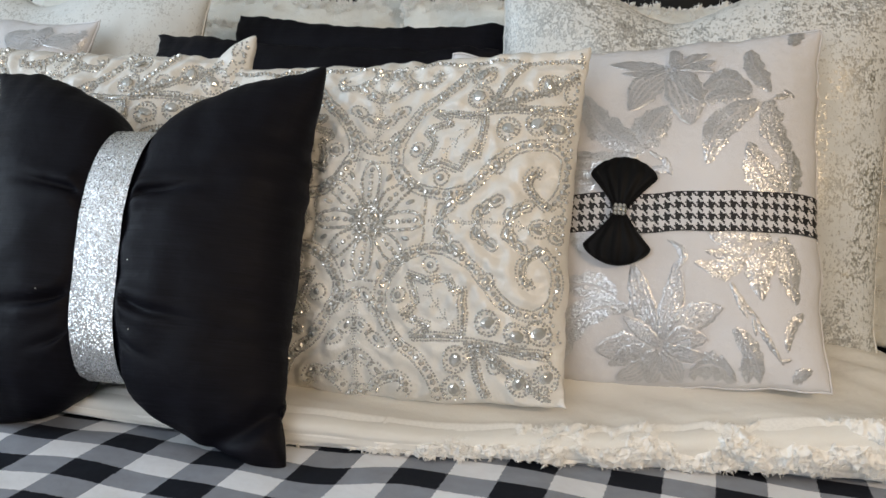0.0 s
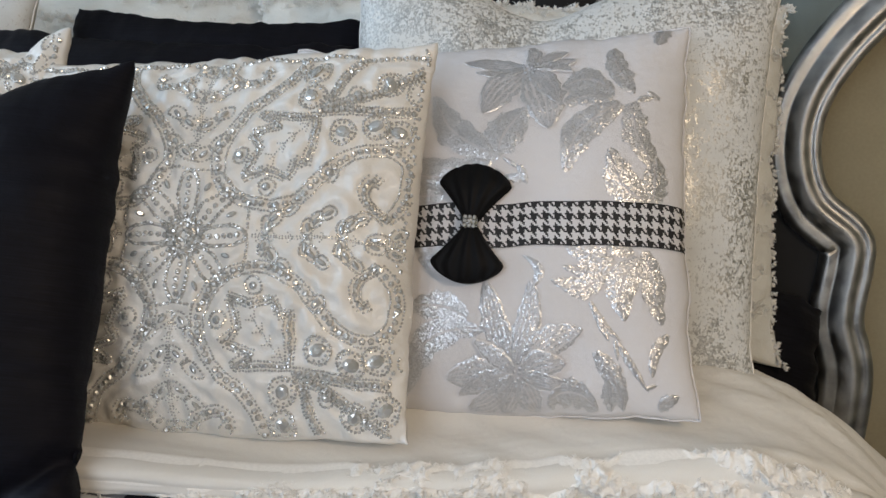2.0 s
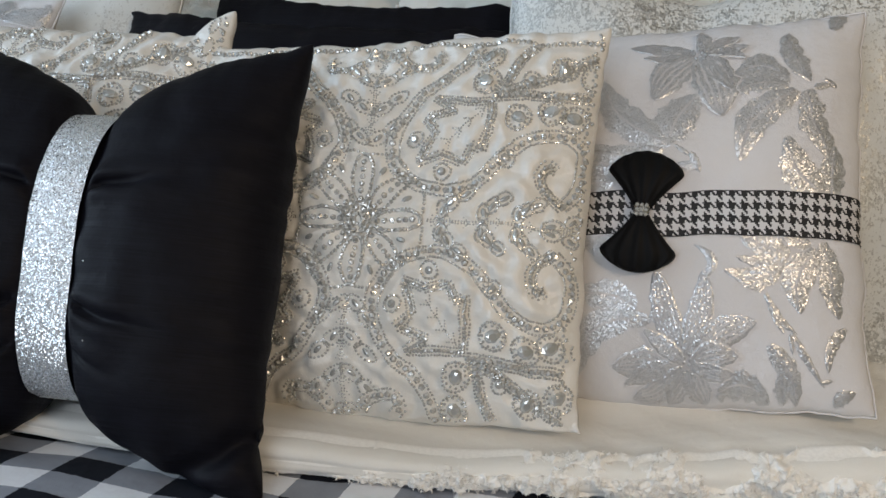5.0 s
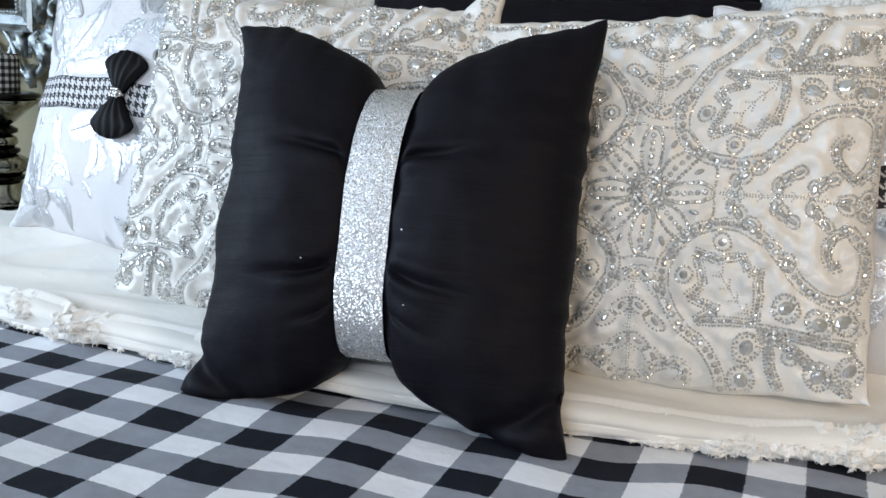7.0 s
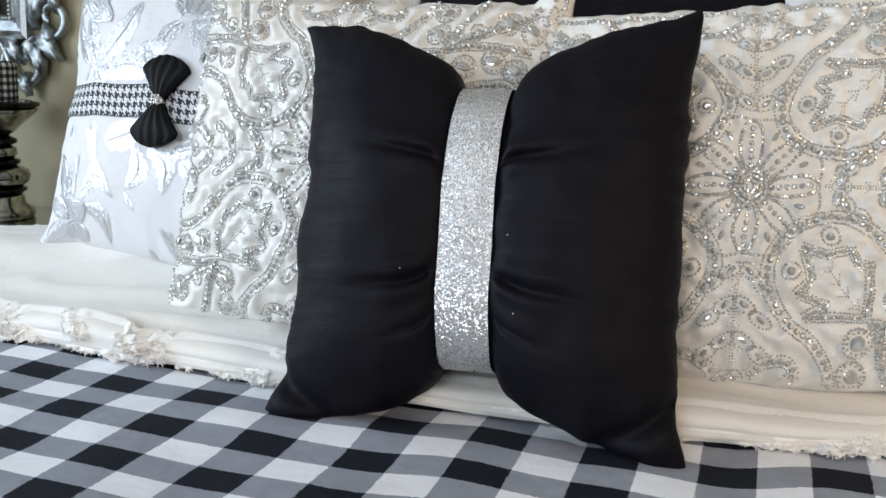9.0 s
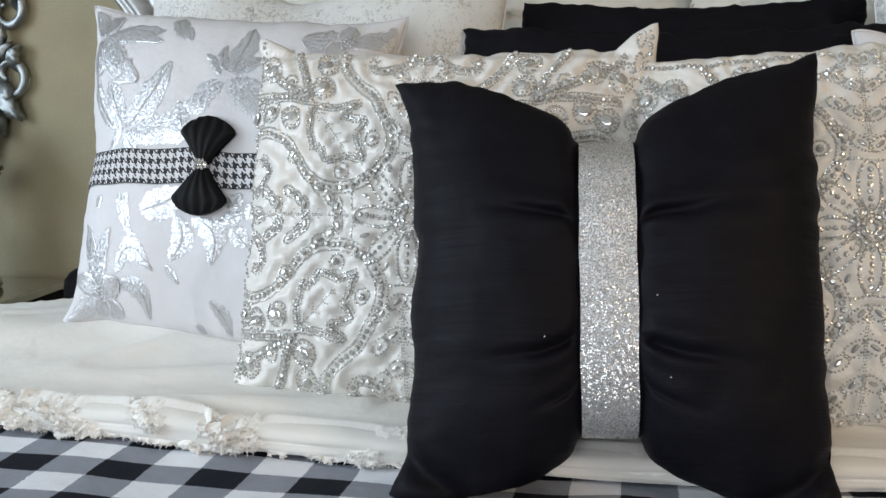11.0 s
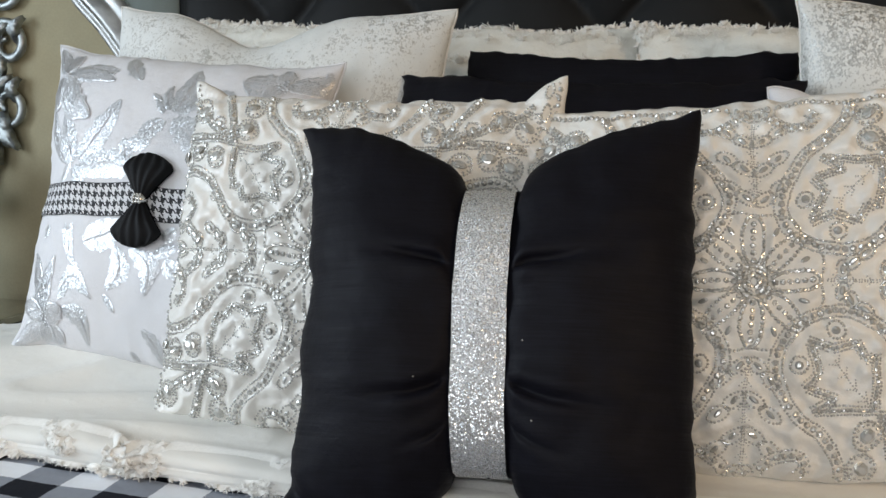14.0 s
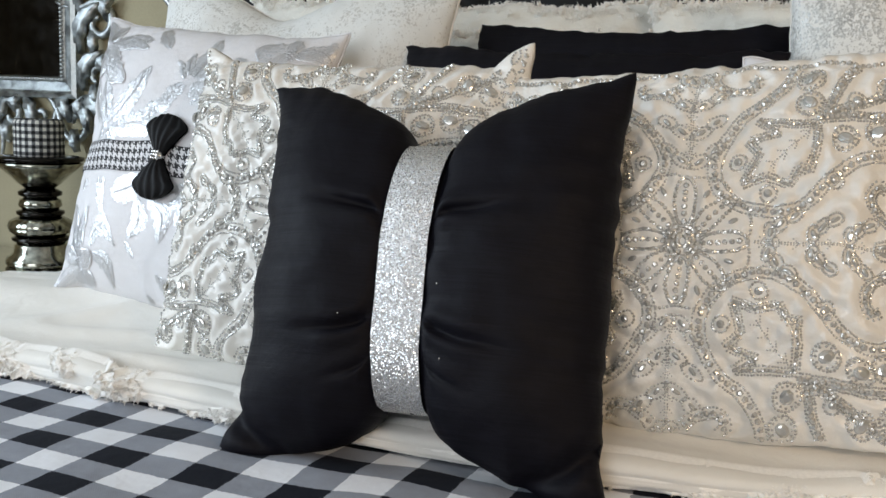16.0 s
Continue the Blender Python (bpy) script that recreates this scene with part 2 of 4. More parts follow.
def from_arrays(name, verts, faces, material, parent=None, label="", smooth=False, kind=""):
    me = bpy.data.meshes.new(name)
    me.from_pydata([tuple(v) for v in verts], [], faces)
    for p in me.polygons:
        p.use_smooth = smooth
    me.materials.append(material)
    ob = new(name, me)
    ob.parent = parent
    return tagged(ob, label, kind=kind)


def box(bm, x0, x1, y0, y1, z0, z1):
    r = bmesh.ops.create_cube(bm, size=1.0)
    bmesh.ops.scale(bm, vec=(x1 - x0, y1 - y0, z1 - z0), verts=r["verts"])
    bmesh.ops.translate(bm, vec=((x0 + x1) / 2, (y0 + y1) / 2, (z0 + z1) / 2), verts=r["verts"])


def grid_faces(bm, rows, closed=False):
    for a, b in zip(rows, rows[1:]):
        n = len(a)
        for j in range(n if closed else n - 1):
            bm.faces.new((a[j], a[(j + 1) % n], b[(j + 1) % n], b[j]))


def lathe(profile, n=32):
    bm = bmesh.new()
    rows = [[bm.verts.new((r * math.cos(2 * math.pi * k / n), r * math.sin(2 * math.pi * k / n), z)) for k in range(n)] for r, z in profile]
    grid_faces(bm, rows, True)
    bm.faces.new(rows[0][::-1])
    bm.faces.new(rows[-1])
    bmesh.ops.recalc_face_normals(bm, faces=bm.faces)
    return bm


def spline(pts, step):
    """Smooth line through the points, cut in equal steps."""
    P = [Vector(p) for p in pts]
    P = [2 * P[0] - P[1]] + P + [2 * P[-1] - P[-2]]
    fine = []
    for a, b, c, d in zip(P, P[1:], P[2:], P[3:]):
        for k in range(16):
            t = k / 16
            fine.append(0.5 * (2 * b + (c - a) * t + (2 * a - 5 * b + 4 * c - d) * t * t + (3 * b - a - 3 * c + d) * t ** 3))
    fine.append(P[-2])
    out, want, gone = [fine[0]], step, 0.0
    for a, b in zip(fine, fine[1:]):
        s = (b - a).length
        while s and gone + s >= want:
            out.append(a.lerp(b, (want - gone) / s))
            want += step
        gone += s
    return out


def tube(pts, radius, sides=8, flat=1.0):
    """Tapered tube along points in the XZ plane."""
    bm = bmesh.new()
    rows = []
    n = len(pts)
    for i, p in enumerate(pts):
        d = (pts[min(i + 1, n - 1)] - pts[max(i - 1, 0)]).normalized()
        side = Vector((-d.z, 0, d.x))
        r = radius(i / (n - 1)) if callable(radius) else radius
        rows.append([bm.verts.new(p + side * r * math.cos(a) + Vector((0, -1, 0)) * r * flat * math.sin(a)) for a in [2 * math.pi * k / sides for k in range(sides)]])
    grid_faces(bm, rows, True)
    bm.faces.new(rows[0][::-1])
    bm.faces.new(rows[-1])
    bmesh.ops.recalc_face_normals(bm, faces=bm.faces)
    return bm


class Cushion:
    """Soft cushion: X across, Z up from its lower edge, front towards -Y."""

    def __init__(self, w, h, t, pinch=0.05, power=0.5, seed=0, wrinkle=0.004, neck=False, chop=0.0, ears=0.0, crinkle=0.0, pull=0.0, wave=0.003, flap=(0, 0), slope=0.0, hem=0.0, belly=0.027, centre=(0.0, 0.0), nip=0.0):
        self.w, self.h, self.t, self.pinch, self.power, self.seed, self.wrinkle = w, h, t, pinch, power, seed, wrinkle
        self.neck, self.chop, self.ears, self.crinkle, self.pull = neck, chop, ears, crinkle, pull
        self.wave, self.flap, self.slope, self.hem, self.relief = wave, flap, slope, hem, None
        self.belly, self.centre, self.nip = belly, centre, nip

    def at(self, u, v, side=-1, lift=0.0):
        au, av = min(abs(u), 1.0), min(abs(v), 1.0)
        waist = self.pinch * (3.0 if self.neck and u < 0 else 1.0)
        x = self.w / 2 * u * (1 - waist * (1 - av ** 2.2) * au ** 2)
        sag = self.pinch if v > 0 or self.neck else -self.belly
        z = self.h / 2 * v * (1 - sag * (1 - au ** 2.2) * av ** 2)
        f = ((1 - au ** 2.4) * (1 - av ** 2.4)) ** self.power
        y = self.t / 2 * f
        # corners drawn out to soft points
        e = max(0.0, au - 0.8) * max(0.0, av - 0.8) / 0.04 * (1.0 if v < 0 else 0.45)
        x += self.ears * e * math.copysign(1, u)
        z += self.ears * e * math.copysign(1, v)
        if v > 0:
            up, k = self.flap[u > 0], max(0.0, (au - (0.76 if self.flap[u > 0] < 0 else 0.80)) / (0.24 if self.flap[u > 0] < 0 else 0.20))
            up *= (math.sin(math.pi / 2 * k) ** 0.9 if up > 0 else k ** 1.3) * max(0.0, (av - 0.72) / 0.28)
            z += up
            x -= (0.12 if up > 0 else 0.45) * up * math.copysign(1, u)
        z += self.slope * u * (v + 1) / 2 - self.hem * u * (1 - v) / 2
        x += self.wave * (noise.noise(Vector((v * 4, self.seed, u))) + 0.45 * au * noise.noise(Vector((v * 13, self.seed, u * 2))))
        z += self.wave * (noise.noise(Vector((u * 4, v, self.seed + 9))) + 0.45 * av * noise.noise(Vector((u * 13, v * 2, self.seed + 9))))
        if self.nip and u < 0:
            # drawn in where the ribbon goes round its side
            x += self.nip * au ** 3 * (0.55 * math.exp(-((v + 0.06) / 0.13) ** 2) + 0.6 * math.exp(-((v + 0.02) / 0.5) ** 2))
        if self.chop and v > 0:
            k = math.exp(-((u + 0.1) / 0.34) ** 2)
            z -= self.chop * k * v * v
            y *= 1 - 0.45 * k * v
        if self.neck:
            if v < -0.3:
                foot = max(0.0, au - 0.7) / 0.3 * max(0.0, -v - 0.75) / 0.25
                x += (-0.014 if u < 0 else 0.009) * foot
                fold = (1 - au) * 0.8 + (1 + v)
                y -= 0.012 * math.exp(-((fold - 0.3) / 0.05) ** 2) * min(1.0, max(0.0, au - 0.55) * 4)
                y += 0.006 * math.exp(-((fold - 0.18) / 0.07) ** 2) * min(1.0, max(0.0, au - 0.55) * 4)
            d = abs(u - NECK)
            rise = max(0.0, (d - 0.15) / 0.85) ** 0.45
            z *= 1 - (0.36 if v > 0 else 0.335) * (1 - rise)
            y *= 1 - 0.27 * (1 - math.sin(math.pi / 2 * min(1.0, max(0.0, (d - 0.13) / 0.5))) ** 0.62)
            if side < 0 and d > 0.155:
                grow = min(1.0, (d - 0.155) / 0.03)
                for vk, depth, long in ((0.33, 1.0, 0.26), (-0.36, 1.0, 0.28), (-0.62, 0.4, 0.15)):
                    run = grow * math.exp(-((d - 0.155) / long) ** 2) * depth
                    vv = v - vk + 0.01 * (d - 0.155)
                    y -= 0.015 * run * math.exp(-(vv / 0.021) ** 2)
                    y += 0.005 * run * math.exp(-((vv - 0.07) / 0.05) ** 2)
                    y += 0.005 * run * math.exp(-((vv + 0.066) / 0.045) ** 2)
        p = Vector((x * 7, z * 7, self.seed * 3.1 + side))
        y += self.wrinkle * noise.noise(p * 1.3) * (0.3 + f) + 0.5 * self.wrinkle * noise.noise(p * 3.7) * (0.2 + f)
        if self.crinkle:
            y += self.crinkle * (abs(noise.noise(p * 5.5)) + 0.5 * noise.noise(p * 12)) * (0.25 + f)
        if self.relief is not None and side < 0:
            i, j = abs(x - self.centre[0]) / 0.0015, abs(z - self.centre[1]) / 0.0015
            a, b = min(int(i), 178), min(int(j), 158)
            g, i, j = self.relief, min(i - a, 1.0), min(j - b, 1.0)
            y -= (g[a][b] * (1 - i) + g[a + 1][b] * i) * (1 - j) + (g[a][b + 1] * (1 - i) + g[a + 1][b + 1] * i) * j
        if self.pull:
            # gathers that run in from the seams
            y += self.pull * math.sin(u * 60 + 4 * noise.noise(p)) * max(0.0, av - 0.72) * 3 * (1 - au)
            y += self.pull * math.sin(v * 55 + 4 * noise.noise(p)) * max(0.0, au - 0.76) * 3 * (1 - av)
        return Vector((x, (y + lift) * side, z + self.h / 2))

    def spot(self, x, z, lift=0.0, turn=0.0):
        """A pose on the front at x, z metres from the lower middle: Z outwards, X turned by so many degrees."""
        u, v = x / (self.w / 2), (z - self.h / 2) / (self.h / 2)
        e = 0.02
        p = self.at(u, v, -1, lift)
        du = self.at(u + e, v) - self.at(u - e, v)
        dv = self.at(u, v + e) - self.at(u, v - e)
        n = du.cross(dv).normalized()
        a = du.normalized()
        m = Matrix((a, n.cross(a), n)).transposed().to_4x4()
        m.translation = p
        return m @ pose(0, 0, 0, 0, 0, turn)

    def build(self, n=48):
        bm = bmesh.new()
        ts = [0.65 * math.sin(math.pi / 2 * (2 * i / n - 1)) + 0.35 * (2 * i / n - 1) for i in range(n + 1)]
        rows = {}
        for side in (-1, 1):
            for i, u in enumerate(ts):
                for j, v in enumerate(ts):
                    if side == 1 and (i in (0, n) or j in (0, n)):
                        rows[side, i, j] = rows[-1, i, j]
                    else:
                        rows[side, i, j] = bm.verts.new(self.at(u, v, side))
        for side in (-1, 1):
            for i in range(n):
                for j in range(n):
                    q = [rows[side, i, j], rows[side, i + 1, j], rows[side, i + 1, j + 1], rows[side, i, j + 1]]
                    bm.faces.new(q if side < 0 else q[::-1])
        return bm

    def seam(self, r=0.0015, n=90):
        """Piping all round the edge."""
        ring = [(-1 + 2 * k / n, -1) for k in range(n)] + [(1, -1 + 2 * k / n) for k in range(n)]
        ring += [(1 - 2 * k / n, 1) for k in range(n)] + [(-1, 1 - 2 * k / n) for k in range(n)]
        bm = bmesh.new()
        P = [self.at(u, v) for u, v in ring]
        rows = []
        for i, p in enumerate(P):
            d = (P[(i + 1) % len(P)] - P[i - 1]).normalized()
            s = d.cross(Vector((0, 1, 0))).normalized()
            rows.append([bm.verts.new(p + s * r * math.cos(a) + Vector((0, r * math.sin(a), 0))) for a in (0, 1.05, 2.09, 3.14, 4.19, 5.24)])
        rows.append(rows[0])
        grid_faces(bm, rows, True)
        return bm


def cushion_thing(name, c, m, material, label, group="", n=48, seam=None):
    e = new(name)
    e.matrix_world = m
    tagged(e, label, "pillow", group)
    part("cover", c.build(n), material, e)
    if seam:
        part("seam", c.seam(), seam, e)
    return e


def lean(x, y, z, back, yaw=0, roll=0):
    return pose(x, y, z, 0, 0, yaw) @ pose(0, 0, 0, -back, roll, 0)


# ---- room ----
def slab(name, boxes, material, label, category):
    bm = bmesh.new()
    for b in boxes:
        box(bm, *b)
    return tagged(part(name, bm, material, None, smooth=False), label, category, kind="structure")


WY = 1.15
slab("wall_north", [(-2.7, 3.1, WY, WY + 0.12, 0, 2.5)], M_WALL, "plain beige painted plaster wall behind the bed", "wall")
slab("wall_east", [(3.1, 3.22, -4.0, WY + 0.12, 0, 2.5)], M_WALL, "plain beige painted plaster wall", "wall")
# unseen south wall, its opening made up to suit the added fill light
slab("wall_south", [(-2.7, -1.5, -4.12, -4.0, 0, 2.5), (0.9, 3.1, -4.12, -4.0, 0, 2.5), (-1.5, 0.9, -4.12, -4.0, 0, 0.65), (-1.5, 0.9, -4.12, -4.0, 2.25, 2.5)], M_WALL, "unseen beige plaster wall with one window opening", "wall")
slab("wall_west", [(-2.82, -2.7, -4.0, -2.1, 0, 2.5), (-2.82, -2.7, -0.1, WY + 0.12, 0, 2.5),
                   (-2.82, -2.7, -2.1, -0.1, 0, 0.75), (-2.82, -2.7, -2.1, -0.1, 2.15, 2.5)], M_WALL, "unseen beige plaster wall with one window opening", "wall")
slab("floor", [(-2.82, 3.22, -4.12, WY + 0.12, -0.1, 0)], M_FLOOR, "grey carpeted bedroom floor", "floor")
slab("ceiling", [(-2.82, 3.22, -4.12, WY + 0.12, 2.5, 2.6)], M_CEIL, "white painted flat ceiling", "ceiling")

# ---- bed ----
BED_L, BED_R = -1.2, 1.03


def comforter_front(x):
    return 0.04 + 0.27 * max(0.0, x - 0.12) ** 1.1 + 0.07 * max(0.0, -0.45 - x) + 0.012 * noise.noise(Vector((x * 5, 0, 3)))


def comforter_height(x, y):
    z = 0.645 + 0.06 * min(1.0, max(0.0, (y - 0.14) / 0.33)) ** 0.9
    z += 0.01 * noise.noise(Vector((x * 3, y * 4, 0))) + 0.006 * noise.noise(Vector((x * 4 + 4 * y, y * 12, 5)))
    z += 0.005 * math.sin(22 * (y + 0.25 * x) + 3 * noise.noise(Vector((x * 2, y * 2, 8)))) * max(0.0, min(1.0, abs(x) / 0.6 - 0.6))
    fold = noise.noise(Vector((x * 2.2 + y * 1.5, y * 9 - x * 2.5, 2)))
    z += 0.03 * max(0.0, 0.3 - abs(fold)) * (abs(x) > 0.3)
    sweep = y + 0.35 * x + 0.03 * noise.noise(Vector((x * 2.5, y * 2.5, 31)))
    z += 0.0034 * math.sin(sweep * 118) * (0.5 + noise.noise(Vector((x * 3, y * 6, 41)))) * min(1.0, max(0.0, (x - 0.42) / 0.2))
    z -= 0.07 * min(1.0, max(0.0, (-0.62 - x) / 0.45)) * min(1.0, max(0.0, (y - 0.28) / 0.25))
    side = min(1.0, max(0.0, (abs(x + 0.03) - 0.82) / 0.12))
    z -= 0.13 * side * min(1.0, max(0.0, (y - 0.52) / 0.12)) ** 2
    for edge, s in ((BED_L, -1), (BED_R, 1)):
        d = (x - edge) * s
        r = 0.14 if s < 0 else 0.18
        if d > -r:
            z -= 2.2 * (d + r) ** 2
    return z


def make_comforter():
    e = tagged(new("comforter"), "white cotton comforter folded back under the pillows, tufted edge", "comforter")
    bm = bmesh.new()
    rows = []
    nx = 220
    for i in range(nx + 1):
        x = BED_L - 0.08 + (BED_R - BED_L + 0.16) * i / nx
        f = comforter_front(x)
        top = comforter_height(x, f + 0.03)
        col = []
        prof = ((0.05, 0.0), (0.02, 0.004), (-0.002, 0.10), (-0.012, 0.22), (-0.015, 0.36), (-0.0125, 0.46), (-0.016, 0.55), (-0.017, 0.70), (-0.009, 0.87), (0.012, 0.97))
        for dy, k in prof:
            j = 0.004 * noise.noise(Vector((x * 14, k * 3, 1)))
            zz = 0.608 + (top - 0.608) * k if top > 0.615 else top - 0.05 * (1 - k)
            col.append(bm.verts.new((x, f + dy + j, zz)))
        for k in range(1, 71):
            y = f + 0.012 + (0.98 - f) * k / 70
            col.append(bm.verts.new((x, y, comforter_height(x, y) - 0.004 * max(0, 2 - k))))
        rows.append(col)
    grid_faces(bm, rows)
    bmesh.ops.recalc_face_normals(bm, faces=bm.faces)
    part("cover", bm, M_COMF, e)
    return e


def tuft_mesh(spots, length, count, seed, spread=1.0, thin=1.0):
    """Clumps of short soft threads at the given places and directions."""
    rnd = random.Random(seed)
    V, F = [], []
    for p, out in spots:
        for _ in range(count):
            d = (out + Vector((rnd.gauss(0, 0.7), rnd.gauss(0, 0.7), rnd.gauss(0, 0.7))) * spread).normalized()
            q = p + Vector((rnd.gauss(0, 1), rnd.gauss(0, 1), rnd.gauss(0, 1))) * length * 0.22
            L = length * rnd.uniform(0.5, 1.15)
            s = d.orthogonal().normalized()
            t = d.cross(s)
            r = L * rnd.uniform(0.11, 0.2) * thin
            bend = Vector((rnd.gauss(0, 1), rnd.gauss(0, 1), rnd.gauss(0, 1) - 0.5)) * L * 0.25
            o = len(V)
            for k, w in ((0.0, 0.8), (0.6, 1.0)):
                for a in (0, 2.1, 4.2):
                    V.append(q + d * L * k + bend * k * k + (s * math.cos(a) + t * math.sin(a)) * r * w)
            V.append(q + d * L + bend)
            for a in range(3):
                b = (a + 1) % 3
                F += [(o + a, o + b, o + 3 + b, o + 3 + a), (o + 3 + a, o + 3 + b, o + 6)]
    return V, F


BEDFRAME = tagged(new("bed_base"), "low mattress base hidden under black bedding", "bed")
bm = bmesh.new()
box(bm, BED_L + 0.05, BED_R - 0.05, -1.35, 0.96, 0.0, 0.3)
part("base", bm, M_HEAD, BEDFRAME, smooth=False)
bm = bmesh.new()
box(bm, BED_L + 0.03, BED_R - 0.03, -1.37, 0.97, 0.3, 0.585)
bmesh.ops.bevel(bm, geom=bm.edges[:], offset=0.04, segments=4, affect="EDGES")
part("mattress", bm, M_HEAD, BEDFRAME)


def step(t):
    t = min(1.0, max(0.0, t))
    return t * t * (3 - 2 * t)


def make_check_blanket():
    bm = bmesh.new()
    uv = bm.loops.layers.uv.new("weave")
    rows = []
    nx, ny = 130, 120
    for i in range(nx + 1):
        s = BED_L - 0.3 + (BED_R - BED_L + 0.6) * i / nx
        col = []
        for j in range(ny + 1):
            y = -1.38 + 1.70 * j / ny
            x = min(max(s, BED_L - 0.0), BED_R + 0.0)
            over = abs(s - x)
            z = 0.6045 + 0.004 * noise.noise(Vector((s * 4, y * 5, 2))) + 0.0035 * noise.noise(Vector((s * 9 + 3 * y, y * 10, 4)))
            z += 0.004 * math.exp(-((y + 0.02 - 0.25 * s) / 0.05) ** 2) * (s < 0.1)
            x += 0.02 * (1 - math.exp(-over / 0.03)) * math.copysign(1, s)
            col.append((bm.verts.new((x, y, z - max(0, over - 0.01))), s, y))
        rows.append(col)
    for a, b in zip(rows, rows[1:]):
        for j in range(ny):
            q = (a[j], b[j], b[j + 1], a[j + 1])
            f = bm.faces.new([k[0] for k in q])
            for loop, k in zip(f.loops, q):
                n1 = noise.noise(Vector((k[1] * 5, k[2] * 5, 7)))
                n2 = noise.noise(Vector((k[1] * 5, k[2] * 5, 17)))
                right, far = step((k[1] + 0.09) / 0.11), step((k[1] - 0.24) / 0.13)
                loop[uv].uv = (k[1] + 0.011 * right + 0.013 * far + 0.005 * n1, k[2] - 0.022 * right - 0.04 * far + 0.006 * n2)
    ob = part("check_blanket", bm, M_CHECK)
    mod = ob.modifiers.new("thickness", "SOLIDIFY")
    mod.thickness, mod.offset = 0.004, -1
    return tagged(ob, "black and white buffalo check woven blanket spread over the bed", "blanket")


make_check_blanket()
comforter = make_comforter()

def edge_point(x, a, out):
    """A place on the comforter's front edge, a from its foot to its top."""
    f = comforter_front(x)
    top = comforter_height(x, f + 0.03)
    return Vector((x, f - 0.017 * math.sin(math.pi * min(0.92, max(0.04, a))) ** 0.6 - out + max(0.0, a - 0.88) * 0.13, 0.608 + (top - 0.608) * min(1.03, max(0.03, a))))


def fluff(x, a):
    """How far the tufting stands out of the edge: soft heaps of cotton, low to the right of the bed."""
    left = max(min(1.0, max(0.0, (-0.08 - x) / 0.16)), 0.6 * min(1.0, max(0.0, (x - 0.14) / 0.1)))
    n = noise.noise(Vector((x * 19, a * 1.5, 3))) + 0.4 * noise.noise(Vector((x * 43, a * 3.2, 7)))
    zone = max(0.0, min(1.0, 0.66 + 2.0 * noise.noise(Vector((x * 6.5, a * 0.5, 17)))))
    heap = max(0.0, min(1.0, (n + 0.22) / 0.42)) * zone * min(1.0, a / 0.12) * min(1.0, 0.25 + 1.3 * left)
    heap = max(heap, (0.08 + 0.34 * left) * math.exp(-((a - 0.1) / 0.1) ** 2) * max(0.0, min(1.0, 0.5 + 1.6 * noise.noise(Vector((x * 23, 0, 5))))))
    fine = noise.noise(Vector((x * 150, a * 13, 1))) + 0.7 * noise.noise(Vector((x * 330, a * 29, 4)))
    return heap ** 0.75 * (0.0065 + 0.0105 * left) * (1 + 0.55 * fine), fine


rnd = random.Random(5)
V, F, spots = [], [], []
NX, NA = 1500, 44
for i in range(NX + 1):
    x = BED_L + 0.05 + (BED_R - BED_L - 0.1) * i / NX
    for j in range(NA + 1):
        a = 1.06 * j / NA
        d, fine = fluff(x, a)
        p = edge_point(x + d * 0.5 * noise.noise(Vector((x * 90, a * 8, 11))), a, d - 0.005)
        p.z += d * (0.5 * noise.noise(Vector((x * 90, a * 8, 21))) - 0.1)
        V.append(p)
        if d > 0.0035 and rnd.random() < 0.09:
            spots.append((p, Vector((rnd.gauss(0, 0.5), -1, rnd.gauss(0.1, 0.5)))))
for i in range(NX):
    for j in range(NA):
        o = i * (NA + 1) + j
        F.append((o, o + NA + 1, o + NA + 2, o + 1))
V2, F2 = tuft_mesh(spots, 0.0042, 7, 12, 1.2, 0.9)
F += [tuple(len(V) + q for q in f) for f in F2]
V += V2
from_arrays("fringe", V, F, M_FRINGE, comforter, "fluffy white tufted cotton fringe", smooth=True, kind="stuff")

# headboard: black padded panel inside a silver curved moulding
hb = tagged(new("headboard"), "black tufted headboard with a curved brushed silver moulding", "headboard")
edge = [(1.10, 0.30), (1.118, 0.58), (1.09, 0.70), (1.095, 0.80), (1.088, 0.845), (1.02, 0.90), (0.988, 0.98), (0.99, 1.07), (1.03, 1.16), (1.09, 1.24), (1.17, 1.33),
        (1.19, 1.45), (1.08, 1.56), (0.85, 1.62), (0.5, 1.68), (0.2, 1.76), (0.0, 1.78)]
half = spline([(a, 0, b) for a, b in edge], 0.012)
outline = half + [Vector((-p.x, 0, p.z)) for p in reversed(half[:-1])]


def moulding(pts):
    """Stepped moulding swept along the outline."""
    prof = ((-0.048, 0.0), (-0.046, 0.018), (-0.034, 0.026), (-0.022, 0.020), (-0.016, 0.022), (0.0, 0.046), (0.014, 0.042), (0.022, 0.030), (0.026, 0.034), (0.036, 0.034), (0.042, 0.022), (0.042, 0.0))
    bm = bmesh.new()
    rows = []
    for i, p in enumerate(pts):
        d = (pts[min(i + 1, len(pts) - 1)] - pts[max(i - 1, 0)]).normalized()
        out = Vector((d.z, 0, -d.x))
        rows.append([bm.verts.new(p + out * a + Vector((0, -h, 0))) for a, h in prof])
    grid_faces(bm, rows)
    bmesh.ops.recalc_face_normals(bm, faces=bm.faces)
    return bm


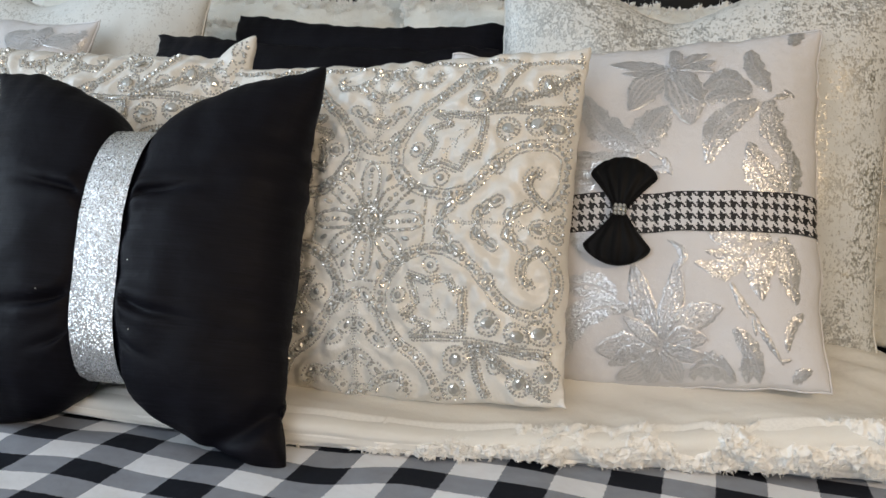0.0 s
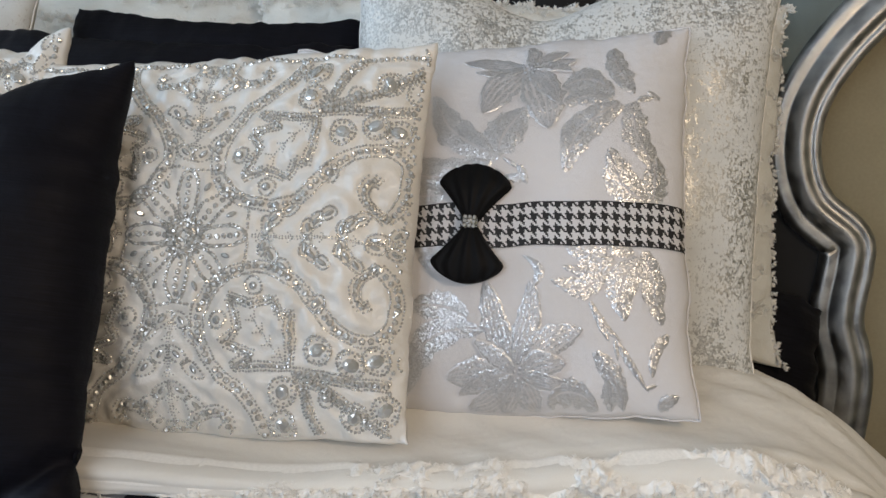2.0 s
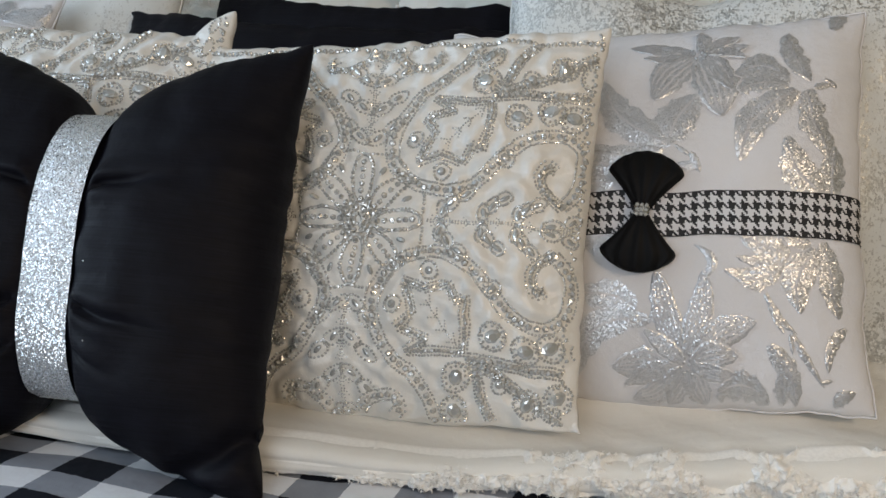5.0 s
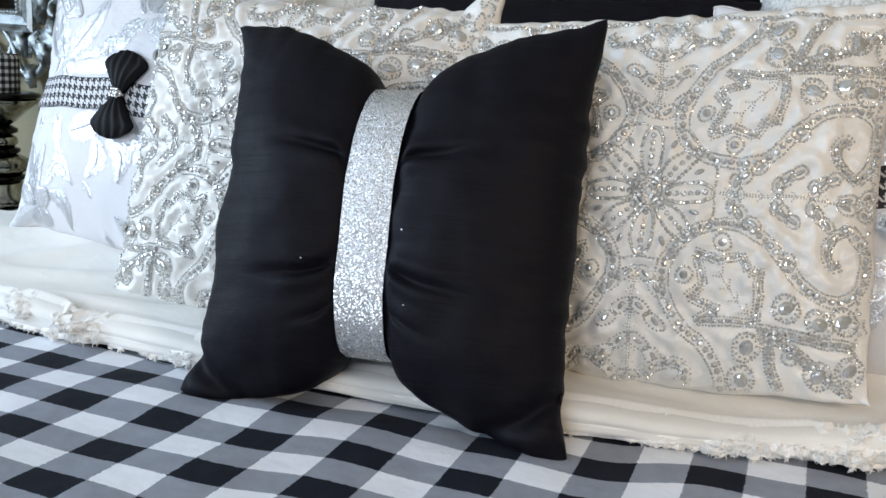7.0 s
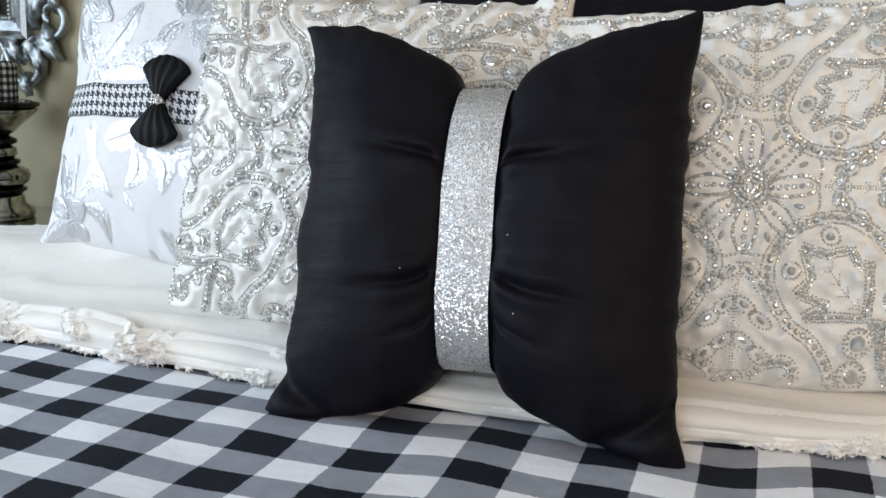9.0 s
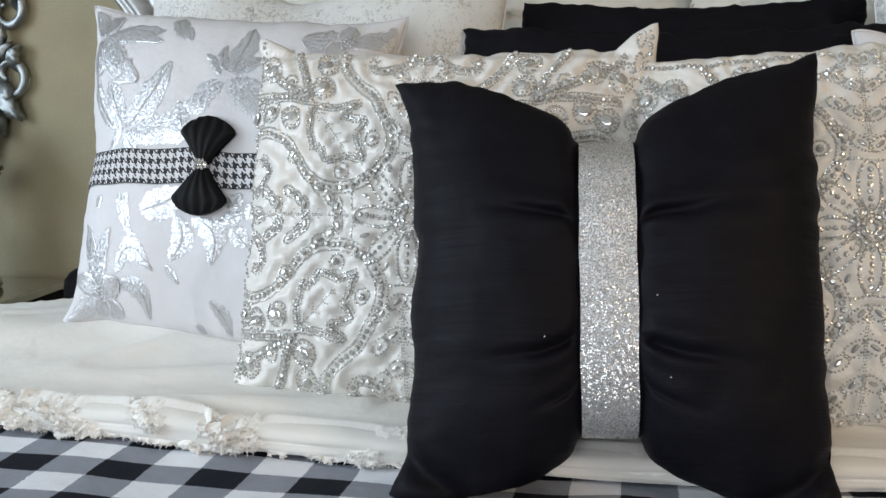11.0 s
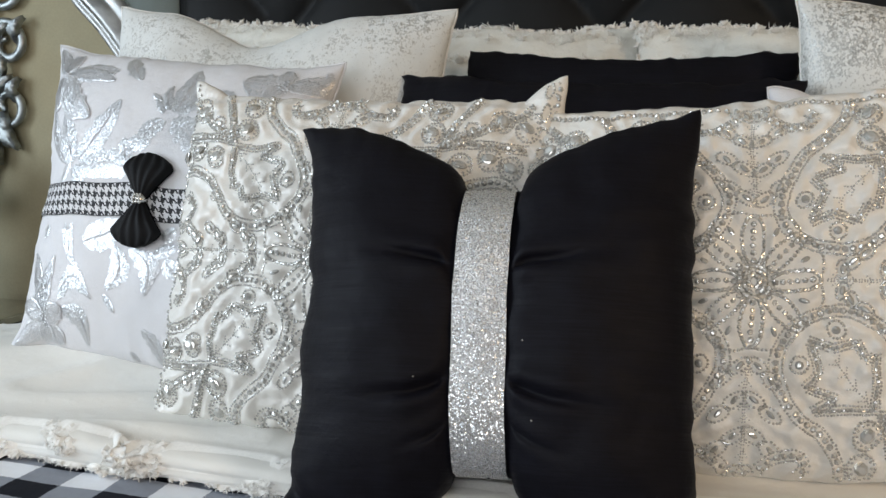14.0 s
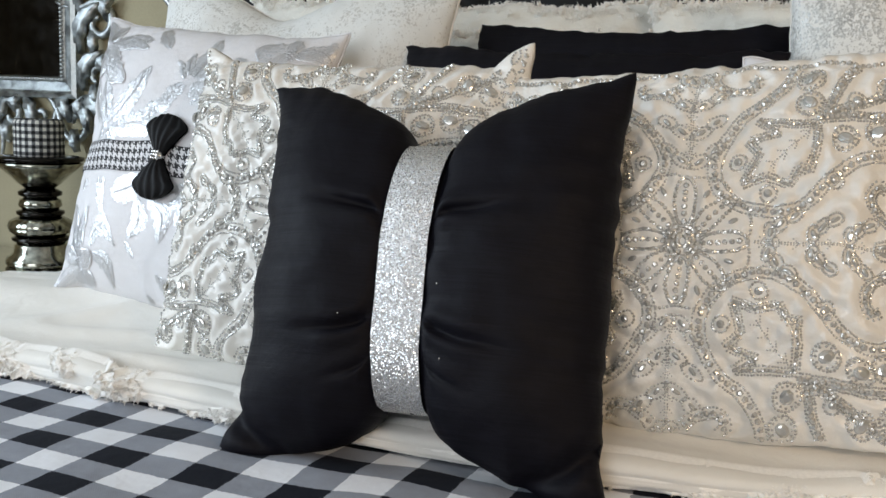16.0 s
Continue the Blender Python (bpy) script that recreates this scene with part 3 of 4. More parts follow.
fr = part("moulding", moulding(outline), M_FRAME, hb, "brushed silver moulding")
fr.location = (0, 0.985, 0)
bm = bmesh.new()
inner = [Vector((p.x * 0.985, 0, p.z - 0.01)) for p in outline]
front = [bm.verts.new((p.x, 0.986, p.z)) for p in inner]
back = [bm.verts.new((p.x, 1.06, p.z)) for p in inner]
bm.faces.new(front)
bm.faces.new(back[::-1])
for i in range(len(inner)):
    k = (i + 1) % len(inner)
    bm.faces.new((front[i], back[i], back[k], front[k]))
bmesh.ops.recalc_face_normals(bm, faces=bm.faces)
part("backboard", bm, M_HEAD, hb, smooth=False)


def tufted_panel():
    bm = bmesh.new()
    rows = []
    nx, nz = 170, 110
    for i in range(nx + 1):
        x = -0.93 + 1.86 * i / nx
        col = []
        for j in range(nz + 1):
            z = 0.55 + 1.02 * j / nz
            a, b = (x / 0.17 + z / 0.2), (x / 0.17 - z / 0.2)
            h = (abs(math.sin(math.pi * a / 2)) * abs(math.sin(math.pi * b / 2))) ** 0.45
            e = min(1.0, (0.93 - abs(x)) / 0.03, (1.57 - z) / 0.03)
            col.append(bm.verts.new((x, 0.984 - 0.036 * h * max(0.0, e), z)))
        rows.append(col)
    grid_faces(bm, rows)
    bmesh.ops.recalc_face_normals(bm, faces=bm.faces)
    return bm


part("tufted_panel", tufted_panel(), M_VINYL, hb, "glossy black tufted upholstery")

# strips inside the moulding, coloured as the reflection on its gloss
for s in (-1, 1):
    rim = [p for p in half if 1.12 < p.z < 1.5]
    bm = bmesh.new()
    rows = [[bm.verts.new((s * q, y, p.z)) for q, y in ((0.932, 0.984), (0.934, 0.978), (p.x - 0.03, 0.978), (p.x - 0.028, 0.984))] for p in rim]
    grid_faces(bm, rows)
    bmesh.ops.recalc_face_normals(bm, faces=bm.faces)
    part("side_panel", bm, M_PANEL, hb, "side panel with a grey-green reflection put into its colour")

# ---- pillows at the back ----
fur = Cushion(0.87, 0.56, 0.17, 0.03, 0.5, 6, 0.008, crinkle=0.014, ears=0.014, wave=0.01)


def fur_pillow(m, seed, w_label):
    e = cushion_thing("ruffle_pillow", fur, m, M_FUR, w_label, "ruffled pillows", 70)
    r = random.Random(seed)
    sp = []
    for k in range(640):
        t = r.uniform(-1, 1)
        p, o = fur.at(t, 1.0), Vector((0, -0.4, 1))
        sp.append((p + Vector((0, r.uniform(-0.012, 0.006), r.uniform(-0.012, 0.001) + 0.009 * noise.noise(Vector((t * 22, seed, 0))))), o))
    for k in range(360):
        t, s = r.uniform(-1, 1), r.choice((-1, 1))
        p = fur.at(s, t)
        sp.append((p + Vector((r.uniform(-0.01, 0.003) * s, r.uniform(-0.01, 0.004), 0)), Vector((s, -0.4, 0))))
    V, F = tuft_mesh(sp[:640], 0.0062, 20, seed, 1.2, 1.7)
    V2, F2 = tuft_mesh(sp[640:], 0.0046, 26, seed + 2, 1.2, 1.5)
    F += [tuple(len(V) + q for q in f) for f in F2]
    V += V2
    sp = []
    for line in range(9):
        for k in range(90):
            u, v = r.uniform(-0.98, 0.98), -0.75 + 0.21 * line + r.gauss(0, 0.025)
            sp.append((fur.at(u, min(0.99, v)), Vector((0, -1, 0.3))))
    V2, F2 = tuft_mesh(sp, 0.012, 22, seed + 1, 1.0, 0.25)
    F += [tuple(len(V) + q for q in f) for f in F2]
    V += V2
    from_arrays("ruffle", V, F, M_FRINGE, e, "soft white ruffled threads", smooth=True, kind="stuff")
    return e


fur_pillow(lean(-0.355, 0.69, 0.665, 13, 0, 1), 21, "white ruffled pillow with fluffy edge leaning on black headboard")
fur_pillow(lean(0.522, 0.685, 0.665, 13, 6, -1), 22, "white ruffled pillow with fluffy edge behind glitter pillow")
sham = Cushion(0.46, 0.23, 0.24, 0.04, 0.42, 9, 0.008, ears=-0.05, wave=0.008)
cushion_thing("black_sham", sham, lean(0.815, 0.80, 0.545, 24, 4, 3), M_BLACK, "black cotton pillow lying behind the white ruffled pillow", "", 40, M_HEAD)

cushion_thing("black_sham", sham, lean(-0.985, 0.80, 0.43, 24, -4, -3), M_BLACK, "black cotton pillow lying low at the side of the bed", "", 40, M_HEAD)

spark_l = Cushion(0.60, 0.54, 0.16, 0.03, 0.5, 4, 0.006, chop=0.055, ears=0.012, pull=0.002)
spark_r = Cushion(0.575, 0.54, 0.17, 0.03, 0.5, 8, 0.006, chop=0.06, ears=0.012, pull=0.002)
cushion_thing("glitter_pillow", spark_l, lean(-0.513, 0.44, 0.685, 13, -2, 1), M_SPARK_LIT, "white silver-flecked pillow with dented top, flecks thinned as if brightly lit", "glitter pillows", 60, M_IVORY)
cushion_thing("glitter_pillow", spark_r, lean(0.602, 0.47, 0.69, 10, 3), M_SPARK, "white pillow with grey and silver glitter flecks", "glitter pillows", 60, M_IVORY)
low = Cushion(0.60, 0.468, 0.15, 0.08, 0.5, 5, 0.008, ears=-0.018, pull=0.004, wave=0.009)
cushion_thing("black_pillow", low, lean(0.03, 0.36, 0.66, 15, 0), M_BLACK, "plain black satin pillow leaning behind beaded pillows", "black pillows", 60)
high = Cushion(0.53, 0.510, 0.15, 0.10, 0.5, 7, 0.008, ears=-0.022, pull=0.004, wave=0.009)
cushion_thing("black_pillow", high, lean(0.065, 0.50, 0.67, 15, 0, 0), M_BLACK, "plain black satin pillow leaning against ruffled pillows", "black pillows", 60)

# ---- damask pillows ----
dam = Cushion(0.50, 0.476, 0.16, 0.03, 0.5, 3, 0.006, ears=0.024, pull=0.002, wave=0.005, slope=-0.034, hem=0.034, nip=0.016)
dam_low = Cushion(0.50, 0.460, 0.16, 0.03, 0.5, 3, 0.005, ears=0.006, pull=0.002, wave=0.005, flap=(0.014, 0.0), slope=0.012)


def leaf(c, base, tip, width, bend, parent, seed, fringe=0.16, strips=False, lift=0.0, rim=0.0):
    """A flat foil leaf that lies on the cushion's front, in two halves along its vein; with a rim it is the bare cloth round a petal."""
    b, t = Vector(base), Vector(tip)
    d = t - b
    L = d.length
    side = Vector((-d.y, d.x)) / L
    bm = bmesh.new()
    n = 14
    cuts = ((0.06, 0.27), (0.39, 0.61), (0.73, 1.0)) if strips else ((0.07, 1.0),)
    if rim:
        cuts = ((0.0, 1.0),)
    for half, (a0, a1) in [(h, c2) for h in (-1, 1) for c2 in cuts]:
        rows = []
        for i in range(n + 1):
            s = i / n
            mid = b + d * s + side * bend * L * math.sin(math.pi * s)
            wid = 1.45 * width * math.sin(math.pi * min(1.0, s * 0.94 + 0.05)) ** 0.62 * (1 - 0.22 * s)
            wid *= 1 + fringe * (abs(math.sin(s * 13 + seed + half)) - 0.5) + 0.25 * noise.noise(Vector((s * 9, seed * 1.7, half)))
            wid += rim
            row = []
            for k in (a0, (a0 + a1) / 2, a1):
                q = mid + side * half * wid * k
                u, v = q.x / (c.w / 2), (q.y - c.h / 2) / (c.h / 2)
                u, v = max(-0.985, min(0.985, u)), max(-0.985, min(0.985, v))
                row.append(bm.verts.new(c.at(u, v, -1, lift + (0.0012 if k < 0.9 and not rim else 0.0005))))
            rows.append(row if half > 0 else row[::-1])
        grid_faces(bm, rows)
    bmesh.ops.remove_doubles(bm, verts=bm.verts[:], dist=1e-6)
    return part("petal_rim" if rim else "foil_leaf", bm, M_DAMASK if rim else M_FOIL, parent)


def blossom(c, centre, petals, parent, seed):
    """Veined petals (tip x, tip z, half width) round a ring of dots."""
    mid = Vector(centre)
    for k, (x, z, w) in enumerate(petals):
        t = Vector((x, z))
        b = mid + (t - mid) * 0.1
        turn = 0.1 * math.sin(seed + k * 2.2)
        if k:
            leaf(c, b, t, 0.92 * w, turn, parent, seed + k, 0.1, False, k * 0.0003, 0.0017)
        leaf(c, b, t, 0.92 * w, turn, parent, seed + k, 0.1, True, k * 0.0003 + 0.0001)
    for k in range(12):
        a, q = k * 2.4, 0.0033 * math.sqrt(k + 0.5)
        m = c.spot(centre[0] + q * math.cos(a), centre[1] + q * math.sin(a), 0.0034)
        shared("foil_dot", DOT, m, parent)


def disc(r, h, n=10):
    bm = bmesh.new()
    a = [bm.verts.new((r * math.cos(2 * math.pi * k / n), r * math.sin(2 * math.pi * k / n), 0)) for k in range(n)]
    b = [bm.verts.new((0.8 * v.co.x, 0.8 * v.co.y, h)) for v in a]
    grid_faces(bm, [a, b], True)
    bm.faces.new(b)
    return bm


DOT = mesh(disc(0.0021, 0.0003, 8), "foil_dot", M_FOIL)


def gem_mesh(name, rx, ry, h, material, n=8):
    """A cut stone with a flat table."""
    bm = bmesh.new()
    rows = []
    for k, z, off in ((1.0, 0.0, 0), (1.0, 0.25 * h, 0), (0.78, 0.75 * h, 0.5), (0.45, h, 0)):
        rows.append([bm.verts.new((rx * k * math.cos(2 * math.pi * (i + off) / n), ry * k * math.sin(2 * math.pi * (i + off) / n), z)) for i in range(n)])
    grid_faces(bm, rows, True)
    bm.faces.new(rows[-1])
    return mesh(bm, name, material, False)


STONE = gem_mesh("stone", 0.0075, 0.0098, 0.0045, M_GEM)
ROUND = gem_mesh("round_stone", 0.0048, 0.0048, 0.0032, M_GEM)
OVAL = gem_mesh("oval_stone", 0.0062, 0.0029, 0.0024, M_GEM)
TINY = gem_mesh("rhinestone", 0.0024, 0.0024, 0.002, M_GEM, 6)


def ribbon_strip(c, z0, z1, sag):
    bm = bmesh.new()
    uv = bm.loops.layers.uv.new("weave")
    rows = []
    n = 90
    for side in (-1, 1):
        for i in range(n + 1):
            u = (-1 + 2 * i / n) * -side * 0.999
            col = []
            for k in range(7):
                z = z0 + (z1 - z0) * k / 6 + sag * min(0.0, u) * c.w / 2
                s = (i / n - 0.5) * c.w * 1.08
                col.append((bm.verts.new(c.at(u, (z - c.h / 2) / (c.h / 2), side, 0.0022)), s, (z1 - z0) * k / 6))
            rows.append(col)
    rows.append(rows[0])
    for a, b in zip(rows, rows[1:]):
        for k in range(6):
            q = (a[k], b[k], b[k + 1], a[k + 1])
            if len({id(w[0]) for w in q}) == 4:
                f = bm.faces.new([w[0] for w in q])
                for loop, w in zip(f.loops, q):
                    loop[uv].uv = (w[1], w[2])
    return bm


def bow_lobe(up):
    """One pleated fan of a bow, with thickness."""
    bm = bmesh.new()
    rows = []
    nr, na = 16, 40
    for back in (0, 1):
        for i in (range(nr + 1) if not back else range(nr, -1, -1)):
            s = i / nr
            L = 0.071
            row = []
            for k in range(na + 1):
                a = -1 + 2 * k / na
                w = 0.007 + 0.036 * min(1.0, s / 0.72) ** 1.1 * (1 - 0.28 * max(0.0, (s - 0.72) / 0.28) ** 2)
                reach = L * s * (1 - 0.16 * a * a * s)
                puff = 0.014 * math.sin(math.pi * min(1.0, 0.12 + 0.8 * s)) * (1 - a * a) ** 0.5
                pleat = 0.0028 * math.cos(a * 15) * s * (1 - s * 0.5)
                y = -(0.006 + puff + pleat) if not back else -0.002
                row.append(bm.verts.new((a * w, y, up * reach)))
            rows.append(row)
    rows.append(rows[0])
    grid_faces(bm, rows)
    bmesh.ops.remove_doubles(bm, verts=bm.verts[:], dist=1e-5)
    bmesh.ops.recalc_face_normals(bm, faces=bm.faces)
    return bm


UP = 0.008


def damask_pillow(dam, m, flowers, sprays, label, bow_turn, drop, sag=0.0):
    e = cushion_thing("damask_pillow", dam, m, M_DAMASK, label, "damask pillows", 60, M_DAMASK)
    for k, (c, petals) in enumerate(flowers):
        blossom(dam, (c[0], c[1] + UP), [(x, z + UP, w) for x, z, w in petals], e, k * 3)
    for n, spray in enumerate(sprays):
        for k, (a, b, w, bend) in enumerate(spray):
            leaf(dam, (a[0], a[1] + UP), (b[0], b[1] + UP), w, bend, e, n * 10 + k, 0.3, False)
    part("houndstooth_ribbon", ribbon_strip(dam, 0.196 + drop, 0.246 + drop, sag), M_HOUND, e, "black and white houndstooth ribbon")
    bow = new("bow")
    bow.parent = e
    bow.matrix_local = Matrix.Translation(dam.at(0.0, (0.221 + drop - dam.h / 2) / (dam.h / 2), -1, 0.003)) @ pose(0, 0, 0, 0, bow_turn, 0) @ Matrix.Scale(0.98, 4)
    bow["label"] = "black velvet bow with rhinestone knot"
    part("loop", bow_lobe(1), M_VELVET, bow)
    part("loop", bow_lobe(-1), M_VELVET, bow)
    bm = bmesh.new()
    box(bm, -0.0085, 0.0085, -0.017, 0.0, -0.008, 0.008)
    bmesh.ops.bevel(bm, geom=bm.edges[:], offset=0.003, segments=2, affect="EDGES")
    part("knot", bm, M_CHROME, bow)
    for i in (-1, 0, 1):
        for j in (-1, 0, 1):
            shared("rhinestone", TINY, pose(i * 0.0053, -0.0168, j * 0.0052, 90), bow)
    return e


# sprays of foil leaves: stalk end, tip, half width, bend
LOW_STEM = [((0.029, 0.279), (-0.052, 0.364), 0.0145, 0.13), ((0.027, 0.286), (0.057, 0.340), 0.0165, 0.06), ((0.160, 0.357), (0.095, 0.360), 0.0125, -0.3), ((0.157, 0.351), (0.094, 0.338), 0.0084, -0.15),
            ((0.167, 0.343), (0.101, 0.259), 0.0148, -0.14), ((0.158, 0.422), (0.183, 0.354), 0.0101, -0.04), ((0.179, 0.343), (0.209, 0.263), 0.0124, -0.05), ((0.187, 0.346), (0.207, 0.351), 0.0034, 0.0),
            ((0.200, 0.358), (0.215, 0.348), 0.0028, 0.0), ((0.212, 0.426), (0.225, 0.459), 0.0068, 0.0)]
LOW_RIBBON = [((0.200, 0.225), (0.154, 0.286), 0.0145, 0.15), ((0.210, 0.219), (0.213, 0.278), 0.0120, 0.03), ((0.033, 0.279), (0.050, 0.265), 0.0019, 0.0), ((0.036, 0.257), (0.062, 0.251), 0.0039, 0.0),
              ((0.049, 0.270), (0.061, 0.245), 0.0033, 0.0), ((0.017, 0.273), (-0.067, 0.283), 0.0091, 0.15), ((-0.031, 0.254), (-0.076, 0.262), 0.0108, 0.0), ((-0.034, 0.234), (-0.081, 0.236), 0.0090, 0.0),
              ((0.019, 0.275), (0.002, 0.260), 0.0045, 0.0), ((0.027, 0.261), (0.024, 0.247), 0.0038, 0.0), ((-0.033, 0.169), (-0.073, 0.182), 0.0094, 0.0), ((-0.037, 0.158), (-0.064, 0.161), 0.0073, 0.0)]
LOW_FOOT = [((-0.003, 0.095), (-0.076, 0.106), 0.0125, -0.09), ((0.012, 0.084), (-0.082, 0.010), 0.0122, -0.22), ((0.065, 0.124), (0.056, 0.164), 0.0044, -0.33), ((0.083, 0.008), (0.141, 0.0), 0.0115, 0.2),
            ((0.142, 0.060), (0.170, -0.002), 0.0085, 0.07), ((0.153, 0.028), (0.155, -0.002), 0.007, 0.0), ((0.225, 0.080), (0.203, 0.033), 0.0051, -0.13), ((0.208, 0.0), (0.230, 0.016), 0.005, 0.1)]
LOW_SPRIG = [((0.133, 0.113), (0.170, 0.071), 0.0032, -0.06), ((0.142, 0.096), (0.157, 0.071), 0.0025, 0.02), ((0.165, 0.072), (0.198, 0.018), 0.0030, -0.02), ((0.163, 0.071), (0.166, 0.050), 0.0018, 0.0),
             ((0.195, 0.022), (0.208, 0.025), 0.0019, 0.0), ((0.153, 0.150), (0.086, 0.135), 0.0092, 0.22), ((0.146, 0.141), (0.100, 0.150), 0.0050, 0.0), ((0.158, 0.155), (0.105, 0.176), 0.0100, 0.03),
             ((0.190, 0.163), (0.173, 0.092), 0.0139, -0.21), ((0.198, 0.170), (0.218, 0.089), 0.0108, -0.05), ((0.153, 0.176), (0.184, 0.167), 0.0076, 0.0), ((-0.2, 0.4), (-0.13, 0.35), 0.014, 0.1)]
damask_pillow(dam_low, lean(0.56, 0.280, 0.676, 19, 2, -5),
    [((0.061, 0.400), ((-0.021, 0.414, 0.0084), (-0.004, 0.396, 0.0053), (0.008, 0.336, 0.0166), (0.086, 0.311, 0.0200), (0.094, 0.344, 0.0118), (0.115, 0.405, 0.0078), (0.113, 0.389, 0.0055), (0.105, 0.417, 0.0065), (0.062, 0.435, 0.008))),
     ((0.051, 0.035), ((0.012, 0.137, 0.0124), (0.064, 0.134, 0.0120), (0.127, 0.083, 0.0144), (-0.033, 0.031, 0.0146), (-0.019, 0.013, 0.0094), (-0.008, -0.002, 0.0115), (0.033, -0.005, 0.014), (0.074, -0.005, 0.0115), (0.107, 0.045, 0.0119), (0.101, 0.026, 0.0077), (0.006, 0.071, 0.0083)))],
    (LOW_STEM, LOW_RIBBON, LOW_FOOT, LOW_SPRIG), "white damask pillow with silver foil flowers, houndstooth ribbon and bow", 5, -0.022 + UP)
HIGH_STEM = [((-0.145, 0.266), (-0.191, 0.347), 0.0135, -0.02), ((-0.159, 0.262), (-0.226, 0.349), 0.0100, 0.08), ((-0.133, 0.270), (-0.074, 0.372), 0.0155, -0.04), ((-0.152, 0.264), (-0.181, 0.228), 0.0062, -0.05),
             ((-0.145, 0.257), (-0.119, 0.230), 0.0125, 0.0), ((-0.132, 0.254), (-0.023, 0.256), 0.0175, 0.13), ((-0.037, 0.266), (-0.050, 0.310), 0.0110, 0.0), ((-0.006, 0.301), (-0.042, 0.306), 0.0107, 0.0), ((-0.093, 0.452), (-0.050, 0.411), 0.0105, 0.0)]
HIGH_STAR = [((0.012, 0.344), (-0.012, 0.292), 0.0127, -0.18), ((0.028, 0.359), (0.041, 0.443), 0.0138, -0.04), ((0.033, 0.356), (0.077, 0.385), 0.0084, 0.13), ((0.031, 0.346), (0.079, 0.284), 0.0164, 0.13),
             ((0.027, 0.346), (0.076, 0.340), 0.0075, 0.02), ((0.015, 0.362), (0.009, 0.406), 0.0063, 0.08), ((0.009, 0.355), (-0.012, 0.383), 0.0048, 0.02), ((-0.019, 0.386), (0.001, 0.376), 0.0038, 0.0),
             ((0.090, 0.400), (0.123, 0.377), 0.0103, 0.0), ((0.236, 0.452), (0.244, 0.415), 0.007, 0.0)]
HIGH_FOOT = [((-0.106, 0.147), (-0.031, 0.180), 0.0174, -0.02), ((-0.047, 0.147), (-0.056, 0.083), 0.0129, 0.25), ((-0.062, 0.076), (-0.045, 0.055), 0.0052, 0.0), ((-0.019, 0.147), (0.013, 0.088), 0.0146, 0.3),
             ((-0.150, 0.170), (-0.145, 0.136), 0.0038, 0.0), ((-0.136, 0.170), (-0.117, 0.102), 0.0065, -0.13), ((0.001, 0.039), (0.022, -0.002), 0.0085, 0.15), ((-0.199, 0.147), (-0.189, 0.167), 0.0050, 0.0),
             ((-0.154, 0.065), (-0.084, 0.067), 0.0139, 0.4), ((-0.148, 0.048), (-0.107, 0.002), 0.0118, 0.3), ((-0.03, 0.006), (-0.018, -0.004), 0.004, 0.0)]
HIGH_SIDE = [((0.056, 0.159), (0.019, 0.145), 0.0078, 0.0), ((0.065, 0.150), (0.072, 0.176), 0.0076, 0.0), ((0.039, 0.139), (0.064, 0.114), 0.0091, 0.0), ((0.035, 0.165), (0.055, 0.187), 0.0085, 0.0), ((0.1, 0.3), (0.18, 0.27), 0.018, 0.1)]
damask_pillow(dam, lean(-0.565, 0.279, 0.675, 19, -3, -4),
    [((-0.217, 0.414), ((-0.102, 0.429, 0.0142), (-0.100, 0.409, 0.0105), (-0.240, 0.458, 0.0116), (-0.193, 0.456, 0.0096), (-0.222, 0.347, 0.0131), (-0.130, 0.341, 0.0199), (-0.173, 0.363, 0.0156))),
     ((0.186, 0.422), ((0.118, 0.424, 0.0204), (0.246, 0.444, 0.0123), (0.246, 0.422, 0.0101), (0.180, 0.455, 0.0120), (0.157, 0.399, 0.0098))),
     ((-0.187, 0.026), ((-0.220, 0.122, 0.0115), (-0.165, 0.121, 0.0101), (-0.153, 0.002, 0.0126), (-0.243, -0.006, 0.013), (-0.195, -0.006, 0.013), (-0.240, 0.042, 0.0121), (-0.150, 0.05, 0.012)))],
    (HIGH_STEM, HIGH_STAR, HIGH_FOOT, HIGH_SIDE), "white damask pillow with silver foil leaves, houndstooth ribbon and bow", 5, -0.003 + UP, 0.065)

# ---- beaded pillows ----
bead = Cushion(0.515, 0.432, 0.165, 0.03, 0.5, 2, 0.005, ears=0.004, crinkle=0.006, pull=0.003, wave=0.005, slope=0.014, flap=(0.016, 0.0), belly=0.06, centre=(0.0128, -0.0132))
bead_flap = Cushion(0.515, 0.450, 0.165, 0.03, 0.5, 2, 0.005, ears=0.006, crinkle=0.006, pull=0.003, wave=0.005, flap=(0.014, 0.028), hem=0.012, belly=0.04, centre=(-0.022, -0.003))
C_CURVE = [(0.092, 0.198), (0.086, 0.174), (0.067, 0.152), (0.046, 0.136), (0.031, 0.111), (0.023, 0.085), (0.030, 0.059), (0.047, 0.043), (0.07, 0.033), (0.1, 0.032), (0.125, 0.043), (0.143, 0.064), (0.164, 0.085), (0.187, 0.096), (0.208, 0.098), (0.224, 0.087), (0.228, 0.067), (0.225, 0.042), (0.211, 0.024)]
HOOK = [(0.211, 0.024), (0.195, 0.036), (0.187, 0.052), (0.194, 0.065), (0.203, 0.062)]
STAR = [(0.056, 0.06), (0.079, 0.068), (0.103, 0.061), (0.112, 0.078), (0.122, 0.074), (0.126, 0.101), (0.122, 0.127), (0.094, 0.127), (0.062, 0.13), (0.084, 0.117), (0.054, 0.107), (0.067, 0.093), (0.056, 0.06)]
